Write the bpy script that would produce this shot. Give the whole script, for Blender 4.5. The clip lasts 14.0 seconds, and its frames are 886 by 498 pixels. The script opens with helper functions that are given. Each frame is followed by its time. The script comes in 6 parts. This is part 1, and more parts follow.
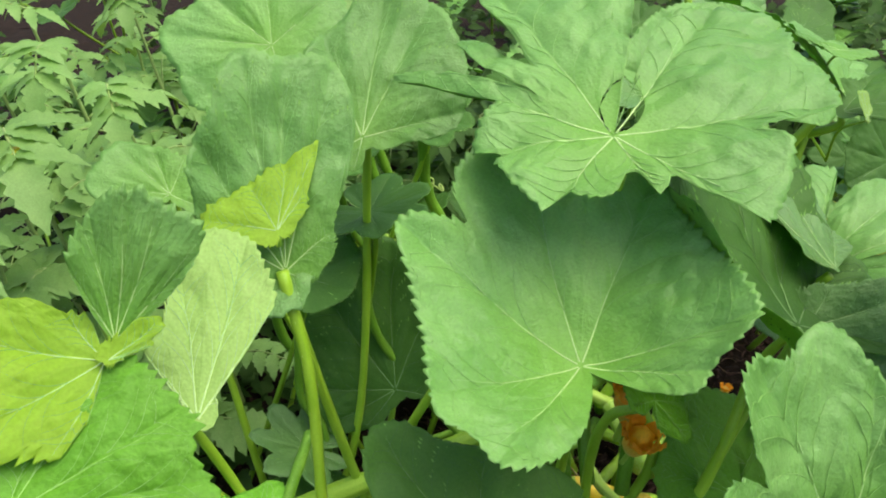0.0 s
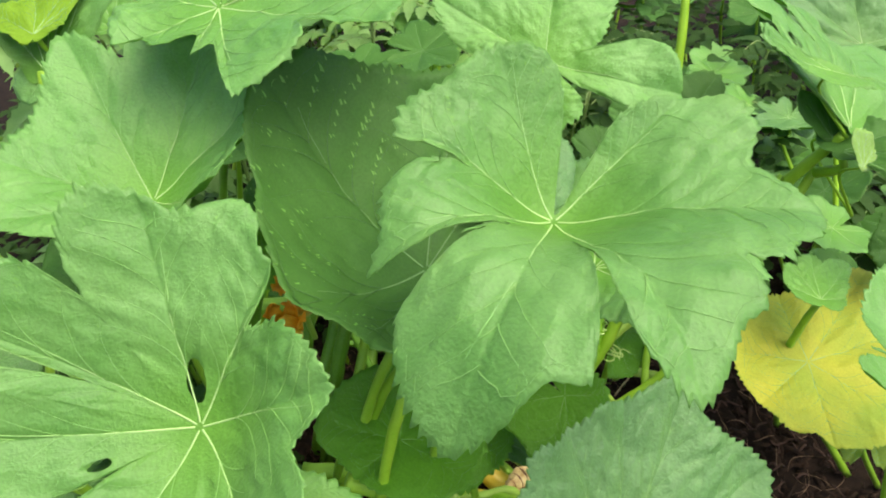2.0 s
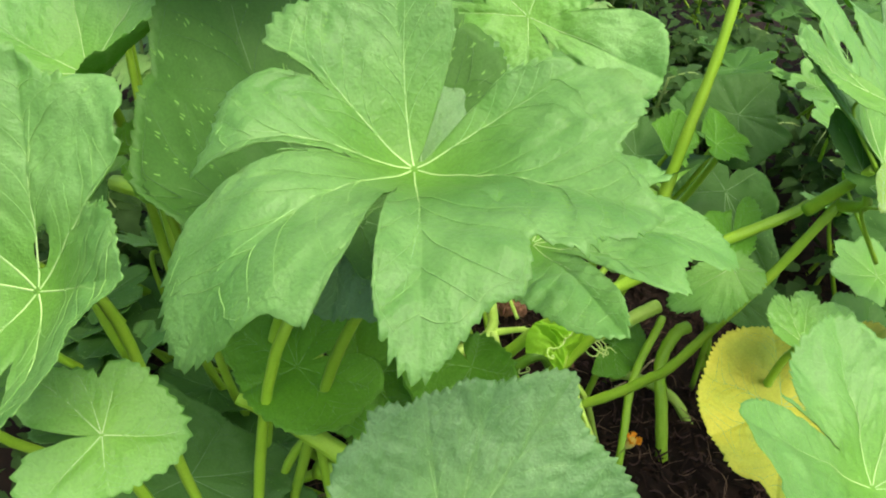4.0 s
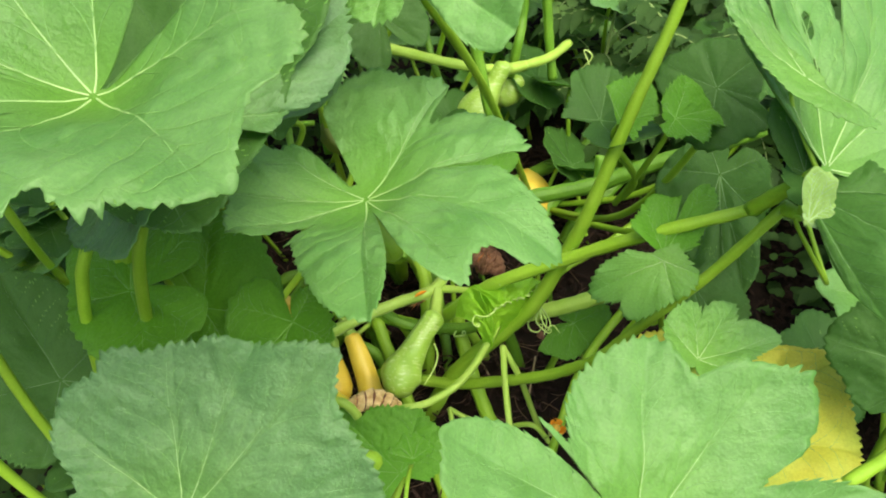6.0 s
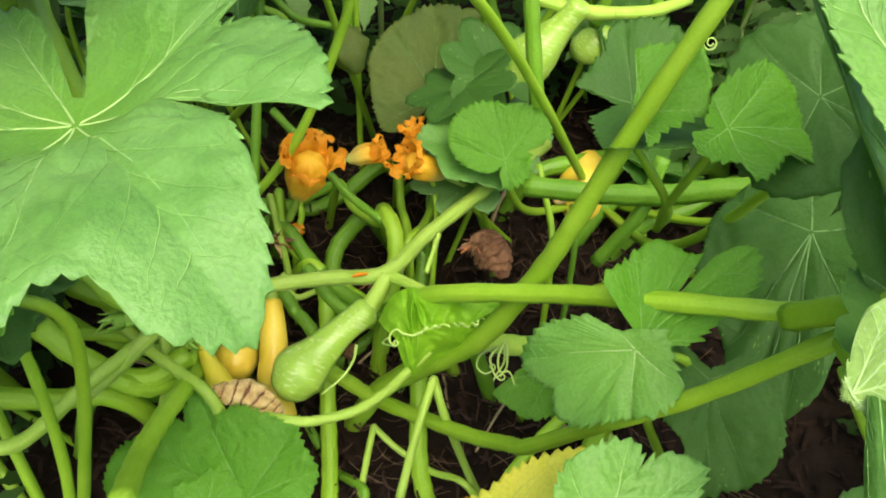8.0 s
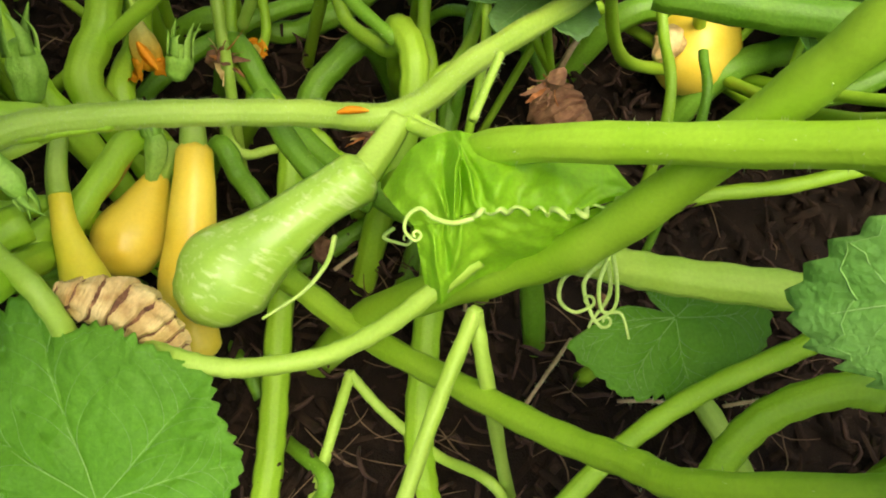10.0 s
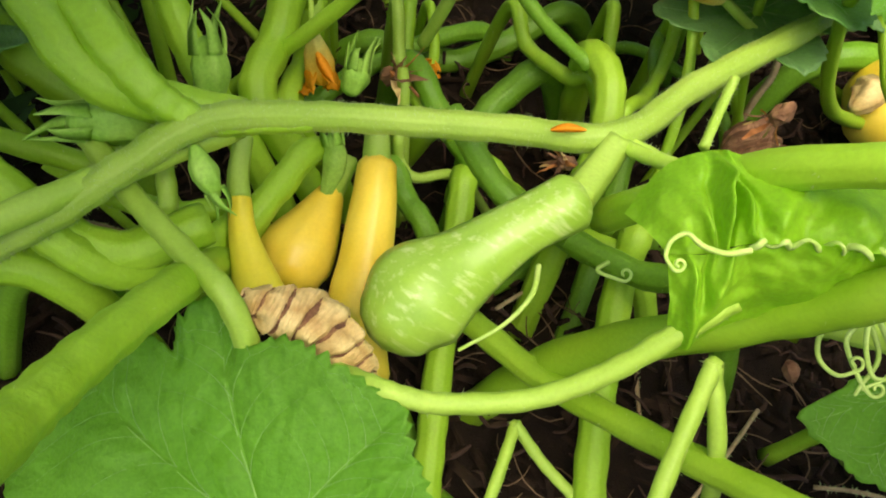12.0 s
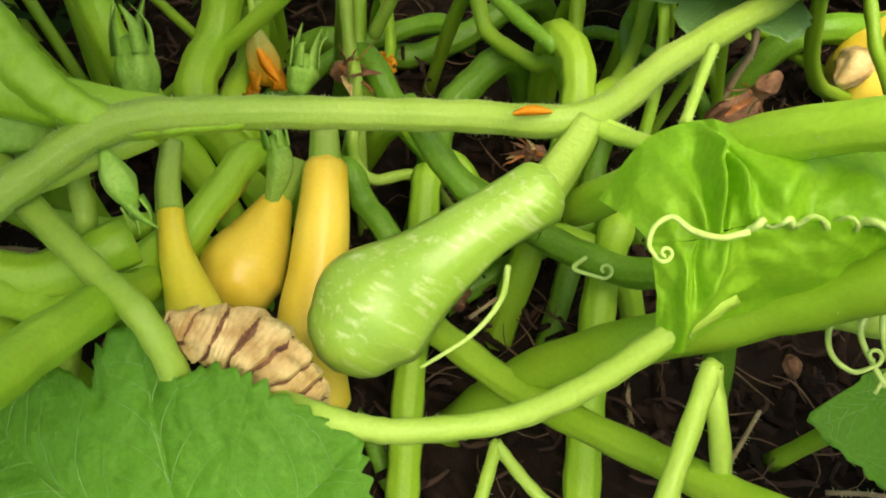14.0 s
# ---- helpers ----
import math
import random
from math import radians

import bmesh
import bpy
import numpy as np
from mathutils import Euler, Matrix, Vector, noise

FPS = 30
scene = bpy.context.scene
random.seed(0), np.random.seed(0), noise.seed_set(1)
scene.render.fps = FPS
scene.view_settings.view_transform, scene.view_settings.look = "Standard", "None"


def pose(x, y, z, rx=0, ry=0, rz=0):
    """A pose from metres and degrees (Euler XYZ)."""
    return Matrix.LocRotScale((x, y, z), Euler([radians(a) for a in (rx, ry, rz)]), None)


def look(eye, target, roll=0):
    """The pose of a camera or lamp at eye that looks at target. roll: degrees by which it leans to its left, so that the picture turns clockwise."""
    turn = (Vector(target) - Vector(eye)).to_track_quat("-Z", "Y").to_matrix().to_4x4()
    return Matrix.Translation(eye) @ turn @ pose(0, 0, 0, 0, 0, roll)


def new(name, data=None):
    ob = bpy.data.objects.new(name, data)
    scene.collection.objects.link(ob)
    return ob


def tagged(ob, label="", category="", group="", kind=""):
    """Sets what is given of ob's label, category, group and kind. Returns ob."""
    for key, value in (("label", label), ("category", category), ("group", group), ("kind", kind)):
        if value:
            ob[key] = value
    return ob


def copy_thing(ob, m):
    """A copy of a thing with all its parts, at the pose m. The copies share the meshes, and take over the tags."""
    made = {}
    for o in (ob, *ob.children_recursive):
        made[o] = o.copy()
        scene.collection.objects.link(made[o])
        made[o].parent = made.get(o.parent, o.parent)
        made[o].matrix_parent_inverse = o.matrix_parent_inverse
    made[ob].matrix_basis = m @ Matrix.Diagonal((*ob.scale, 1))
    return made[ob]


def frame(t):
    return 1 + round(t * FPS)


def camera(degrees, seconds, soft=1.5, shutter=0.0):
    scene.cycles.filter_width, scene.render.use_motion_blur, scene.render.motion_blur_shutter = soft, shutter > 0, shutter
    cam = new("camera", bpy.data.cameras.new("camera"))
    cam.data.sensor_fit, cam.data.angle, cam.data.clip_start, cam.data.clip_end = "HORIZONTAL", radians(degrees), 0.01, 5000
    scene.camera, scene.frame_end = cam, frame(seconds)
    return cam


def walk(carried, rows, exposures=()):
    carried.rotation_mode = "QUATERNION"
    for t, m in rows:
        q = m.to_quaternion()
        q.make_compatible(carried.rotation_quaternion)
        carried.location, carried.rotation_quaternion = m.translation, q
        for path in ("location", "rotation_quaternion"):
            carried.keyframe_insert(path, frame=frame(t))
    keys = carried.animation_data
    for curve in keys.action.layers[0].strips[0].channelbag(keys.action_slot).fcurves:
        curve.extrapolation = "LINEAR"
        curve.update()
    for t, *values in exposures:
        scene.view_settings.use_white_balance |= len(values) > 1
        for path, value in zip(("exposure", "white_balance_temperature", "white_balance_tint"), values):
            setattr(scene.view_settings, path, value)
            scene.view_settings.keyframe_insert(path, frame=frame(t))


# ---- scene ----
cam = camera(59.4, 14.0, soft=1.9)
METRES, EYE, TILT, LEAN, TURN = 2.4, 1.25, -40.0, 2.0, 0.0
ROWS = [
    (0.0, 0.0, 0.0, 0.0, -0.0, 0.0, 0.0),
    (0.5, 0.053, 0.0084, -0.0133, 5.42, -3.03, -6.34),
    (1.0, 0.1571, 0.003, -0.0165, 17.46, -4.39, -12.78),
    (1.5, 0.2239, -0.0027, -0.0146, 23.7, -5.6, -15.44),
    (2.0, 0.2591, 0.0364, 0.0044, 26.02, -5.08, -18.96),
    (4.5, 0.3189, 0.099, 0.0375, 39.91, -15.28, -31.97),
    (5.0, 0.319, 0.1254, 0.0506, 40.55, -18.28, -34.37),
    (5.5, 0.3293, 0.1589, 0.0685, 48.99, -24.13, -35.8),
    (6.0, 0.3668, 0.1795, 0.095, 52.39, -25.6, -35.63),
    (6.5, 0.3951, 0.182, 0.1051, 46.72, -20.31, -35.7),
    (7.0, 0.3767, 0.2329, 0.1099, 51.3, -25.11, -38.89),
    (7.5, 0.3436, 0.3076, 0.1394, 69.41, -38.2, -41.08),
    (10.0, 0.2333, 0.4305, 0.0063, 80.03, -53.79, -47.68),
    (10.5, 0.2331, 0.4244, -0.0061, 83.07, -54.6, -46.38),
    (11.0, 0.2396, 0.4272, -0.0171, 86.26, -55.63, -46.72),
    (11.5, 0.233, 0.4224, -0.0306, 85.53, -54.47, -46.57),
    (12.0, 0.226, 0.4247, -0.0333, 90.05, -56.77, -46.2),
    (12.5, 0.2309, 0.4401, -0.0302, 91.84, -57.89, -45.12),
    (13.0, 0.2305, 0.4431, -0.028, 93.42, -58.72, -44.13),
    (13.5, 0.2276, 0.4363, -0.0301, 91.57, -56.77, -43.59),
    (14.0, 0.216, 0.4421, -0.0415, 85.4, -52.65, -45.18),
]
walk(cam, [(t, pose(0, 0, EYE, TILT, LEAN, TURN) @ pose(METRES * x, METRES * y, METRES * z, 90 + pitch, roll, yaw)) for t, x, y, z, yaw, pitch, roll in ROWS],
     exposures=[(0.0, 0.75, 6500, 10), (2.0, 0.88, 6500, 10), (5.0, 0.85, 6500, 10), (6.5, 0.75, 6500, 10), (7.5, 0.86, 6600, 9), (10.0, 1.10, 7100, 10), (14.0, 1.06, 7100, 10)])

# light: overcast day, a wide soft sun high behind the camera
world = bpy.data.worlds.new("sky")
scene.world = world
world.use_nodes = True
wn = world.node_tree
sky = wn.nodes.new("ShaderNodeTexSky")
sky.sky_type, sky.sun_disc = "NISHITA", False
sky.sun_elevation, sky.sun_rotation = radians(70), radians(90)
sky.dust_density, sky.air_density = 4.0, 0.6
wn.links.new(sky.outputs[0], wn.nodes["Background"].inputs[0])
wn.nodes["Background"].inputs[1].default_value = 0.20
sun = new("sun", bpy.data.lights.new("sun", "SUN"))
sun.data.energy, sun.data.angle, sun.data.color = 1.75, radians(55), (1.0, 0.95, 0.74)
sun.matrix_world = look((1.25, -0.05, 3.2), (0.0, 0.0, 0.0))


# ---- materials ----
def material(name, colour, second, rough=0.5, scale=30.0, bump=0.2, translucent=None, share=0.35, spec=0.35, fine=400.0, vary=0.12, stripes=None, coat=0.0, quilt=0.0, centre=None, grain=0.5):
    """A two-scale mottled surface; translucent: the colour of light that comes through a thin leaf."""
    m = bpy.data.materials.new(name)
    m.use_nodes = True
    nt = m.node_tree
    N, L = nt.nodes, nt.links
    bsdf = N["Principled BSDF"]
    out = N["Material Output"]
    tex = N.new("ShaderNodeTexCoord")
    info = N.new("ShaderNodeObjectInfo")
    big = N.new("ShaderNodeTexNoise")
    big.inputs["Scale"].default_value, big.inputs["Detail"].default_value = scale, 5.0
    small = N.new("ShaderNodeTexNoise")
    small.inputs["Scale"].default_value, small.inputs["Detail"].default_value = fine, 3.0
    for n in (big, small):
        L.new(tex.outputs["Object"], n.inputs["Vector"])
    ramp = N.new("ShaderNodeValToRGB")
    ramp.color_ramp.elements[0].position, ramp.color_ramp.elements[1].position = 0.32, 0.7
    ramp.color_ramp.elements[0].color, ramp.color_ramp.elements[1].color = (*colour, 1), (*second, 1)
    L.new(big.outputs["Fac"], ramp.inputs["Fac"])
    hsv = N.new("ShaderNodeHueSaturation")
    ramp_out = ramp.outputs["Color"]
    if stripes:
        wave = N.new("ShaderNodeTexNoise")
        mapping = N.new("ShaderNodeMapping")
        # streaks run along the fruit's own axis
        mapping.vector_type = "TEXTURE"
        mapping.inputs["Rotation"].default_value = Vector(stripes[4]).to_track_quat("Z", "Y").to_euler()
        mapping.inputs["Scale"].default_value = [1 / q for q in stripes[1]]
        L.new(tex.outputs["Object"], mapping.inputs["Vector"])
        L.new(mapping.outputs["Vector"], wave.inputs["Vector"])
        wave.inputs["Scale"].default_value, wave.inputs["Detail"].default_value = 1.0, 4.0
        sr = N.new("ShaderNodeValToRGB")
        sr.color_ramp.elements[0].position, sr.color_ramp.elements[1].position = stripes[2], stripes[3]
        L.new(wave.outputs["Fac"], sr.inputs["Fac"])
        mx = N.new("ShaderNodeMixRGB")
        L.new(sr.outputs["Color"], mx.inputs["Fac"])
        L.new(ramp_out, mx.inputs["Color1"])
        mx.inputs["Color2"].default_value = (*stripes[0], 1)
        ramp_out = mx.outputs["Color"]
    if centre:
        # a tint that runs from the stalk's end outwards
        far = N.new("ShaderNodeVectorMath")
        far.operation = "LENGTH"
        L.new(tex.outputs["Object"], far.inputs[0])
        reach = N.new("ShaderNodeMapRange")
        reach.inputs["From Min"].default_value, reach.inputs["From Max"].default_value = centre[2], centre[3]
        L.new(far.outputs["Value"], reach.inputs["Value"])
        tint = N.new("ShaderNodeMixRGB")
        L.new(reach.outputs["Result"], tint.inputs["Fac"])
        tint.inputs["Color1"].default_value = (*centre[0], 1)
        if centre[1]:
            tint.inputs["Color2"].default_value = (*centre[1], 1)
        else:
            L.new(ramp_out, tint.inputs["Color2"])
        ramp_out = tint.outputs["Color"]
    L.new(ramp_out, hsv.inputs["Color"])
    mr = N.new("ShaderNodeMapRange")
    mr.inputs["To Min"].default_value, mr.inputs["To Max"].default_value = 1 - vary, 1 + vary
    L.new(info.outputs["Random"], mr.inputs["Value"])
    mul = N.new("ShaderNodeMath")
    mul.operation = "MULTIPLY_ADD"
    L.new(small.outputs["Fac"], mul.inputs[0])
    mul.inputs[1].default_value = grain
    mul.inputs[2].default_value = 1.0 - grain / 2
    both = N.new("ShaderNodeMath")
    both.operation = "MULTIPLY"
    L.new(mr.outputs["Result"], both.inputs[0])
    L.new(mul.outputs["Value"], both.inputs[1])
    L.new(both.outputs["Value"], hsv.inputs["Value"])
    L.new(hsv.outputs["Color"], bsdf.inputs["Base Color"])
    bsdf.inputs["Specular IOR Level"].default_value = spec
    bsdf.inputs["Coat Weight"].default_value = coat
    rr = N.new("ShaderNodeMapRange")
    rr.inputs["To Min"].default_value, rr.inputs["To Max"].default_value = rough - 0.1, min(1.0, rough + 0.12)
    L.new(big.outputs["Fac"], rr.inputs["Value"])
    L.new(rr.outputs["Result"], bsdf.inputs["Roughness"])
    bp = N.new("ShaderNodeBump")
    bp.inputs["Strength"].default_value, bp.inputs["Distance"].default_value = bump, 0.002
    add = N.new("ShaderNodeMath")
    add.operation = "ADD"
    L.new(big.outputs["Fac"], add.inputs[0])
    L.new(small.outputs["Fac"], add.inputs[1])
    height = add.outputs["Value"]
    if quilt:
        cells = N.new("ShaderNodeTexVoronoi")
        cells.feature, cells.inputs["Scale"].default_value = "SMOOTH_F1", 150.0
        L.new(tex.outputs["Object"], cells.inputs["Vector"])
        more = N.new("ShaderNodeMath")
        more.operation = "MULTIPLY_ADD"
        L.new(cells.outputs["Distance"], more.inputs[0])
        more.inputs[1].default_value = -quilt
        L.new(height, more.inputs[2])
        height = more.outputs["Value"]
    L.new(height, bp.inputs["Height"])
    L.new(bp.outputs["Normal"], bsdf.inputs["Normal"])
    if translucent:
        tr = N.new("ShaderNodeBsdfTranslucent")
        tm = N.new("ShaderNodeMixRGB")
        tm.blend_type, tm.inputs["Fac"].default_value = "MULTIPLY", 0.6
        tm.inputs["Color1"].default_value = (*translucent, 1)
        L.new(mul.outputs["Value"], tm.inputs["Color2"])
        L.new(tm.outputs["Color"], tr.inputs["Color"])
        mix = N.new("ShaderNodeMixShader")
        mix.inputs["Fac"].default_value = share
        L.new(bsdf.outputs["BSDF"], mix.inputs[1])
        L.new(tr.outputs["BSDF"], mix.inputs[2])
        L.new(mix.outputs["Shader"], out.inputs["Surface"])
    return m


THRU = (0.29, 0.60, 0.05)
LEAF = {
    # centre: greener middle, part pigment, part lack of sky sheen painted in
    "green": material("leaf_green", (0.100, 0.262, 0.044), (0.174, 0.362, 0.088), 0.46, 16, 0.50, THRU, 0.25, 0.45, quilt=0.8, centre=((0.125, 0.31, 0.030), None, 0.005, 0.09)),
    "blue": material("leaf_blue_green", (0.094, 0.225, 0.062), (0.152, 0.30, 0.098), 0.46, 16, 0.62, THRU, 0.22, 0.45, quilt=1.1, centre=((0.11, 0.26, 0.045), None, 0.005, 0.09)),
    # deep: leaf green darkened, shade painted in for low and overhung leaves
    "deep": material("leaf_green_shaded", (0.040, 0.116, 0.015), (0.062, 0.156, 0.025), 0.55, 12, 0.3, THRU, 0.18, 0.22, quilt=0.9),
    "leaf": material("leaf_mid_green", (0.090, 0.262, 0.014), (0.120, 0.31, 0.026), 0.52, 12, 0.50, THRU, 0.25, 0.27, quilt=1.4, centre=((0.10, 0.30, 0.012), None, 0.005, 0.09)),
    "under": material("leaf_pale_underside", (0.26, 0.44, 0.10), (0.34, 0.52, 0.15), 0.65, 14, 0.4, (0.42, 0.65, 0.04), 0.35, quilt=1.5),
    # backlit: the yellow glow of light from behind is put into the base colour
    "backlit": material("leaf_backlit_tint", (0.22, 0.40, 0.02), (0.28, 0.46, 0.03), 0.6, 14, 0.3, (0.45, 0.68, 0.03), 0.45, quilt=1.2),
    "olive": material("leaf_olive", (0.12, 0.19, 0.035), (0.17, 0.23, 0.045), 0.6, 20, 0.3, (0.4, 0.45, 0.06)),
    "yellow": material("leaf_yellow", (0.58, 0.56, 0.05), (0.30, 0.42, 0.045), 0.6, 14, 0.3, (0.8, 0.7, 0.05), quilt=1.2),
    "yellow2": material("leaf_yellow_green", (0.30, 0.36, 0.04), (0.18, 0.30, 0.04), 0.6, 10, 0.3, (0.5, 0.6, 0.05), quilt=1.2),
}
UNDER = material("leaf_back", (0.16, 0.36, 0.06), (0.21, 0.42, 0.09), 0.65, 18, 0.4, (0.3, 0.6, 0.06))
VEIN = material("vein_pale_green", (0.30, 0.49, 0.16), (0.38, 0.56, 0.22), 0.5, 40, 0.1, vary=0.05, centre=((0.37, 0.55, 0.19), (0.20, 0.42, 0.10), 0.015, 0.16))
LEAFVEIN = material("vein_fresh_green", (0.20, 0.42, 0.07), (0.26, 0.48, 0.10), 0.5, 40, 0.1, vary=0.05)
# veins of the deep skin, darkened with it to carry the same shade
SHADESIDEVEIN = material("side_vein_shaded", (0.065, 0.165, 0.025), (0.085, 0.20, 0.04), 0.55, 40, 0.1, vary=0.05)
SHADEVEIN = material("main_vein_shaded", (0.15, 0.30, 0.075), (0.19, 0.35, 0.10), 0.55, 40, 0.1, vary=0.05)
SIDEVEIN = material("side_vein_green", (0.17, 0.37, 0.075), (0.22, 0.42, 0.10), 0.5, 40, 0.1, vary=0.05)
STEM = material("stem_green", (0.235, 0.44, 0.018), (0.305, 0.52, 0.032), 0.5, 25, 0.18, spec=0.45, grain=0.25)
VINE = material("vine_pale_green", (0.28, 0.46, 0.045), (0.36, 0.54, 0.075), 0.52, 25, 0.18, spec=0.45, grain=0.25)
# stem green darkened: shade painted in for stalks low down and behind
SHADESTEM = material("stem_green_shaded", (0.11, 0.27, 0.014), (0.16, 0.34, 0.025), 0.45, 25, 0.25)
MULCH = material("mulch_brown", (0.010, 0.006, 0.003), (0.032, 0.018, 0.010), 0.9, 60, 0.8, fine=700, spec=0.2)
SOIL = material("soil_dark", (0.009, 0.006, 0.004), (0.022, 0.014, 0.009), 0.95, 35, 1.0, fine=500, spec=0.15)
SQUASH = material("squash_green", (0.255, 0.445, 0.042), (0.33, 0.525, 0.068), 0.40, 25, 0.05, spec=0.5, stripes=((0.50, 0.63, 0.23), (240, 240, 55), 0.53, 0.72, (0.49, -0.79, -0.36)), vary=0.03, coat=0.06, grain=0.16)
YELLOW = material("squash_yellow", (0.82, 0.58, 0.04), (0.88, 0.70, 0.10), 0.42, 22, 0.05, spec=0.5, vary=0.05, coat=0.06, grain=0.16)
LEMON = material("squash_greenish_yellow", (0.80, 0.64, 0.04), (0.60, 0.62, 0.06), 0.42, 16, 0.05, spec=0.5, vary=0.03, coat=0.06, grain=0.16)
BRISTLE = material("bristle_white_green", (0.42, 0.57, 0.20), (0.50, 0.63, 0.28), 0.5, 40, 0.1)
BROWN = material("withered_tan", (0.42, 0.26, 0.13), (0.18, 0.08, 0.045), 0.75, 90, 0.7)
ORANGE = material("petal_orange", (0.90, 0.34, 0.012), (0.95, 0.46, 0.03), 0.6, 60, 0.4, (0.95, 0.45, 0.02), 0.4)


# ---- builders ----
def part(name, bm, mat, parent=None, label=""):
    """Links a bmesh, or (vertices, faces), as one mesh under its thing."""
    me = bpy.data.meshes.new(name)
    if isinstance(bm, tuple):
        me.from_pydata([tuple(v) for v in bm[0]], [], bm[1])
    else:
        bm.to_mesh(me)
        bm.free()
    me.polygons.foreach_set("use_smooth", [True] * len(me.polygons))
    for one in mat if isinstance(mat, list) else [mat]:
        me.materials.append(one)
    ob = new(name, me)
    if parent:
        ob.parent = parent
    if label:
        ob["label"] = label
    return ob


def spline(points, n):
    """Catmull-Rom through the points, n steps a piece."""
    p = [Vector(q) for q in points]
    if len(p) == 2:
        p = [p[0], p[0].lerp(p[1], 0.5), p[1]]
    p = [p[0] * 2 - p[1]] + p + [p[-1] * 2 - p[-2]]
    res = []
    for i in range(1, len(p) - 2):
        for k in range(n):
            t = k / n
            a, b, c, d = p[i - 1], p[i], p[i + 1], p[i + 2]
            res.append(0.5 * (2 * b + (c - a) * t + (2 * a - 5 * b + 4 * c - d) * t * t + (3 * b - a - 3 * c + d) * t ** 3))
    res.append(p[-2])
    return res


def tube(line, radii, sides=10, rib=0.0, ribs=5, cap=True):
    """(vertices, faces) of a tube along line; radii: one for each point; rib: depth of the ridges along it."""
    verts, faces = [], []
    n = len(line)
    tangent = (line[1] - line[0]).normalized()
    side = tangent.orthogonal().normalized()
    for i in range(n):
        t = (line[min(i + 1, n - 1)] - line[max(i - 1, 0)]).normalized()
        side = (side - t * side.dot(t)).normalized()
        other = t.cross(side)
        for k in range(sides):
            a = 2 * math.pi * k / sides
            r = radii[i] * (1 + rib * math.cos(a * ribs))
            verts.append(line[i] + (side * math.cos(a) + other * math.sin(a)) * r)
    for i in range(n - 1):
        for k in range(sides):
            k2 = (k + 1) % sides
            faces.append((i * sides + k, i * sides + k2, (i + 1) * sides + k2, (i + 1) * sides + k))
    if cap:
        faces.append(tuple(reversed(range(sides))))
        faces.append(tuple((n - 1) * sides + k for k in range(sides)))
    return verts, faces


def joined(pieces):
    """One (vertices, faces) out of several."""
    verts, faces = [], []
    for v, f in pieces:
        k = len(verts)
        verts += list(v)
        faces += [tuple(i + k for i in one) for one in f]
    return verts, faces


def hairs(line, radii, rnd, count, length=0.0030, r=0.00019):
    """Short bristles that stand off a stem, joined into one mesh."""
    res = []
    for _ in range(count):
        i = rnd.randrange(1, len(line) - 1)
        t = (line[i + 1] - line[i - 1]).normalized()
        d = Vector((rnd.gauss(0, 1), rnd.gauss(0, 1), rnd.gauss(0, 1)))
        d = (d - t * d.dot(t)).normalized()
        p = line[i].lerp(line[i + 1], rnd.random()) + d * radii[i] * 0.9
        e = p + (d + t * rnd.uniform(-0.3, 0.3)) * length * rnd.uniform(0.5, 1.2)
        s = d.cross(t) * r
        q = t * r
        res.append(([p + s + q, p - s + q, p - q, e], [(0, 1, 3), (1, 2, 3), (2, 0, 3)]))
    return joined(res)


def stem(name, points, radius, mat=None, label="", category="stem", group="", end=None, sides=12, rib=0.06, fuzz=70, parent=None, kind="", steps=8):
    """A stem through the points, tapering from radius to end."""
    rnd = random.Random(int(1000 * sum(abs(c) for p in points for c in p)))
    line = spline(points, steps)
    end = radius if end is None else end
    n = len(line)
    radii = [(radius + (end - radius) * i / (n - 1)) * (1 + 0.05 * math.sin(i * 1.7)) for i in range(n)]
    # thick stalks are grooved along their length
    ob = part(name, tube(line, radii, 30, min(rib, 0.034), 9) if radius > 0.0075 else tube(line, radii, sides, rib), mat or STEM, parent)
    if fuzz and not parent:
        part("bristle", hairs(line, radii, rnd, fuzz), BRISTLE, ob)["kind"] = "stuff"
    if not parent:
        tagged(ob, label, category, group, kind)
    elif label:
        ob["label"] = label
    return ob


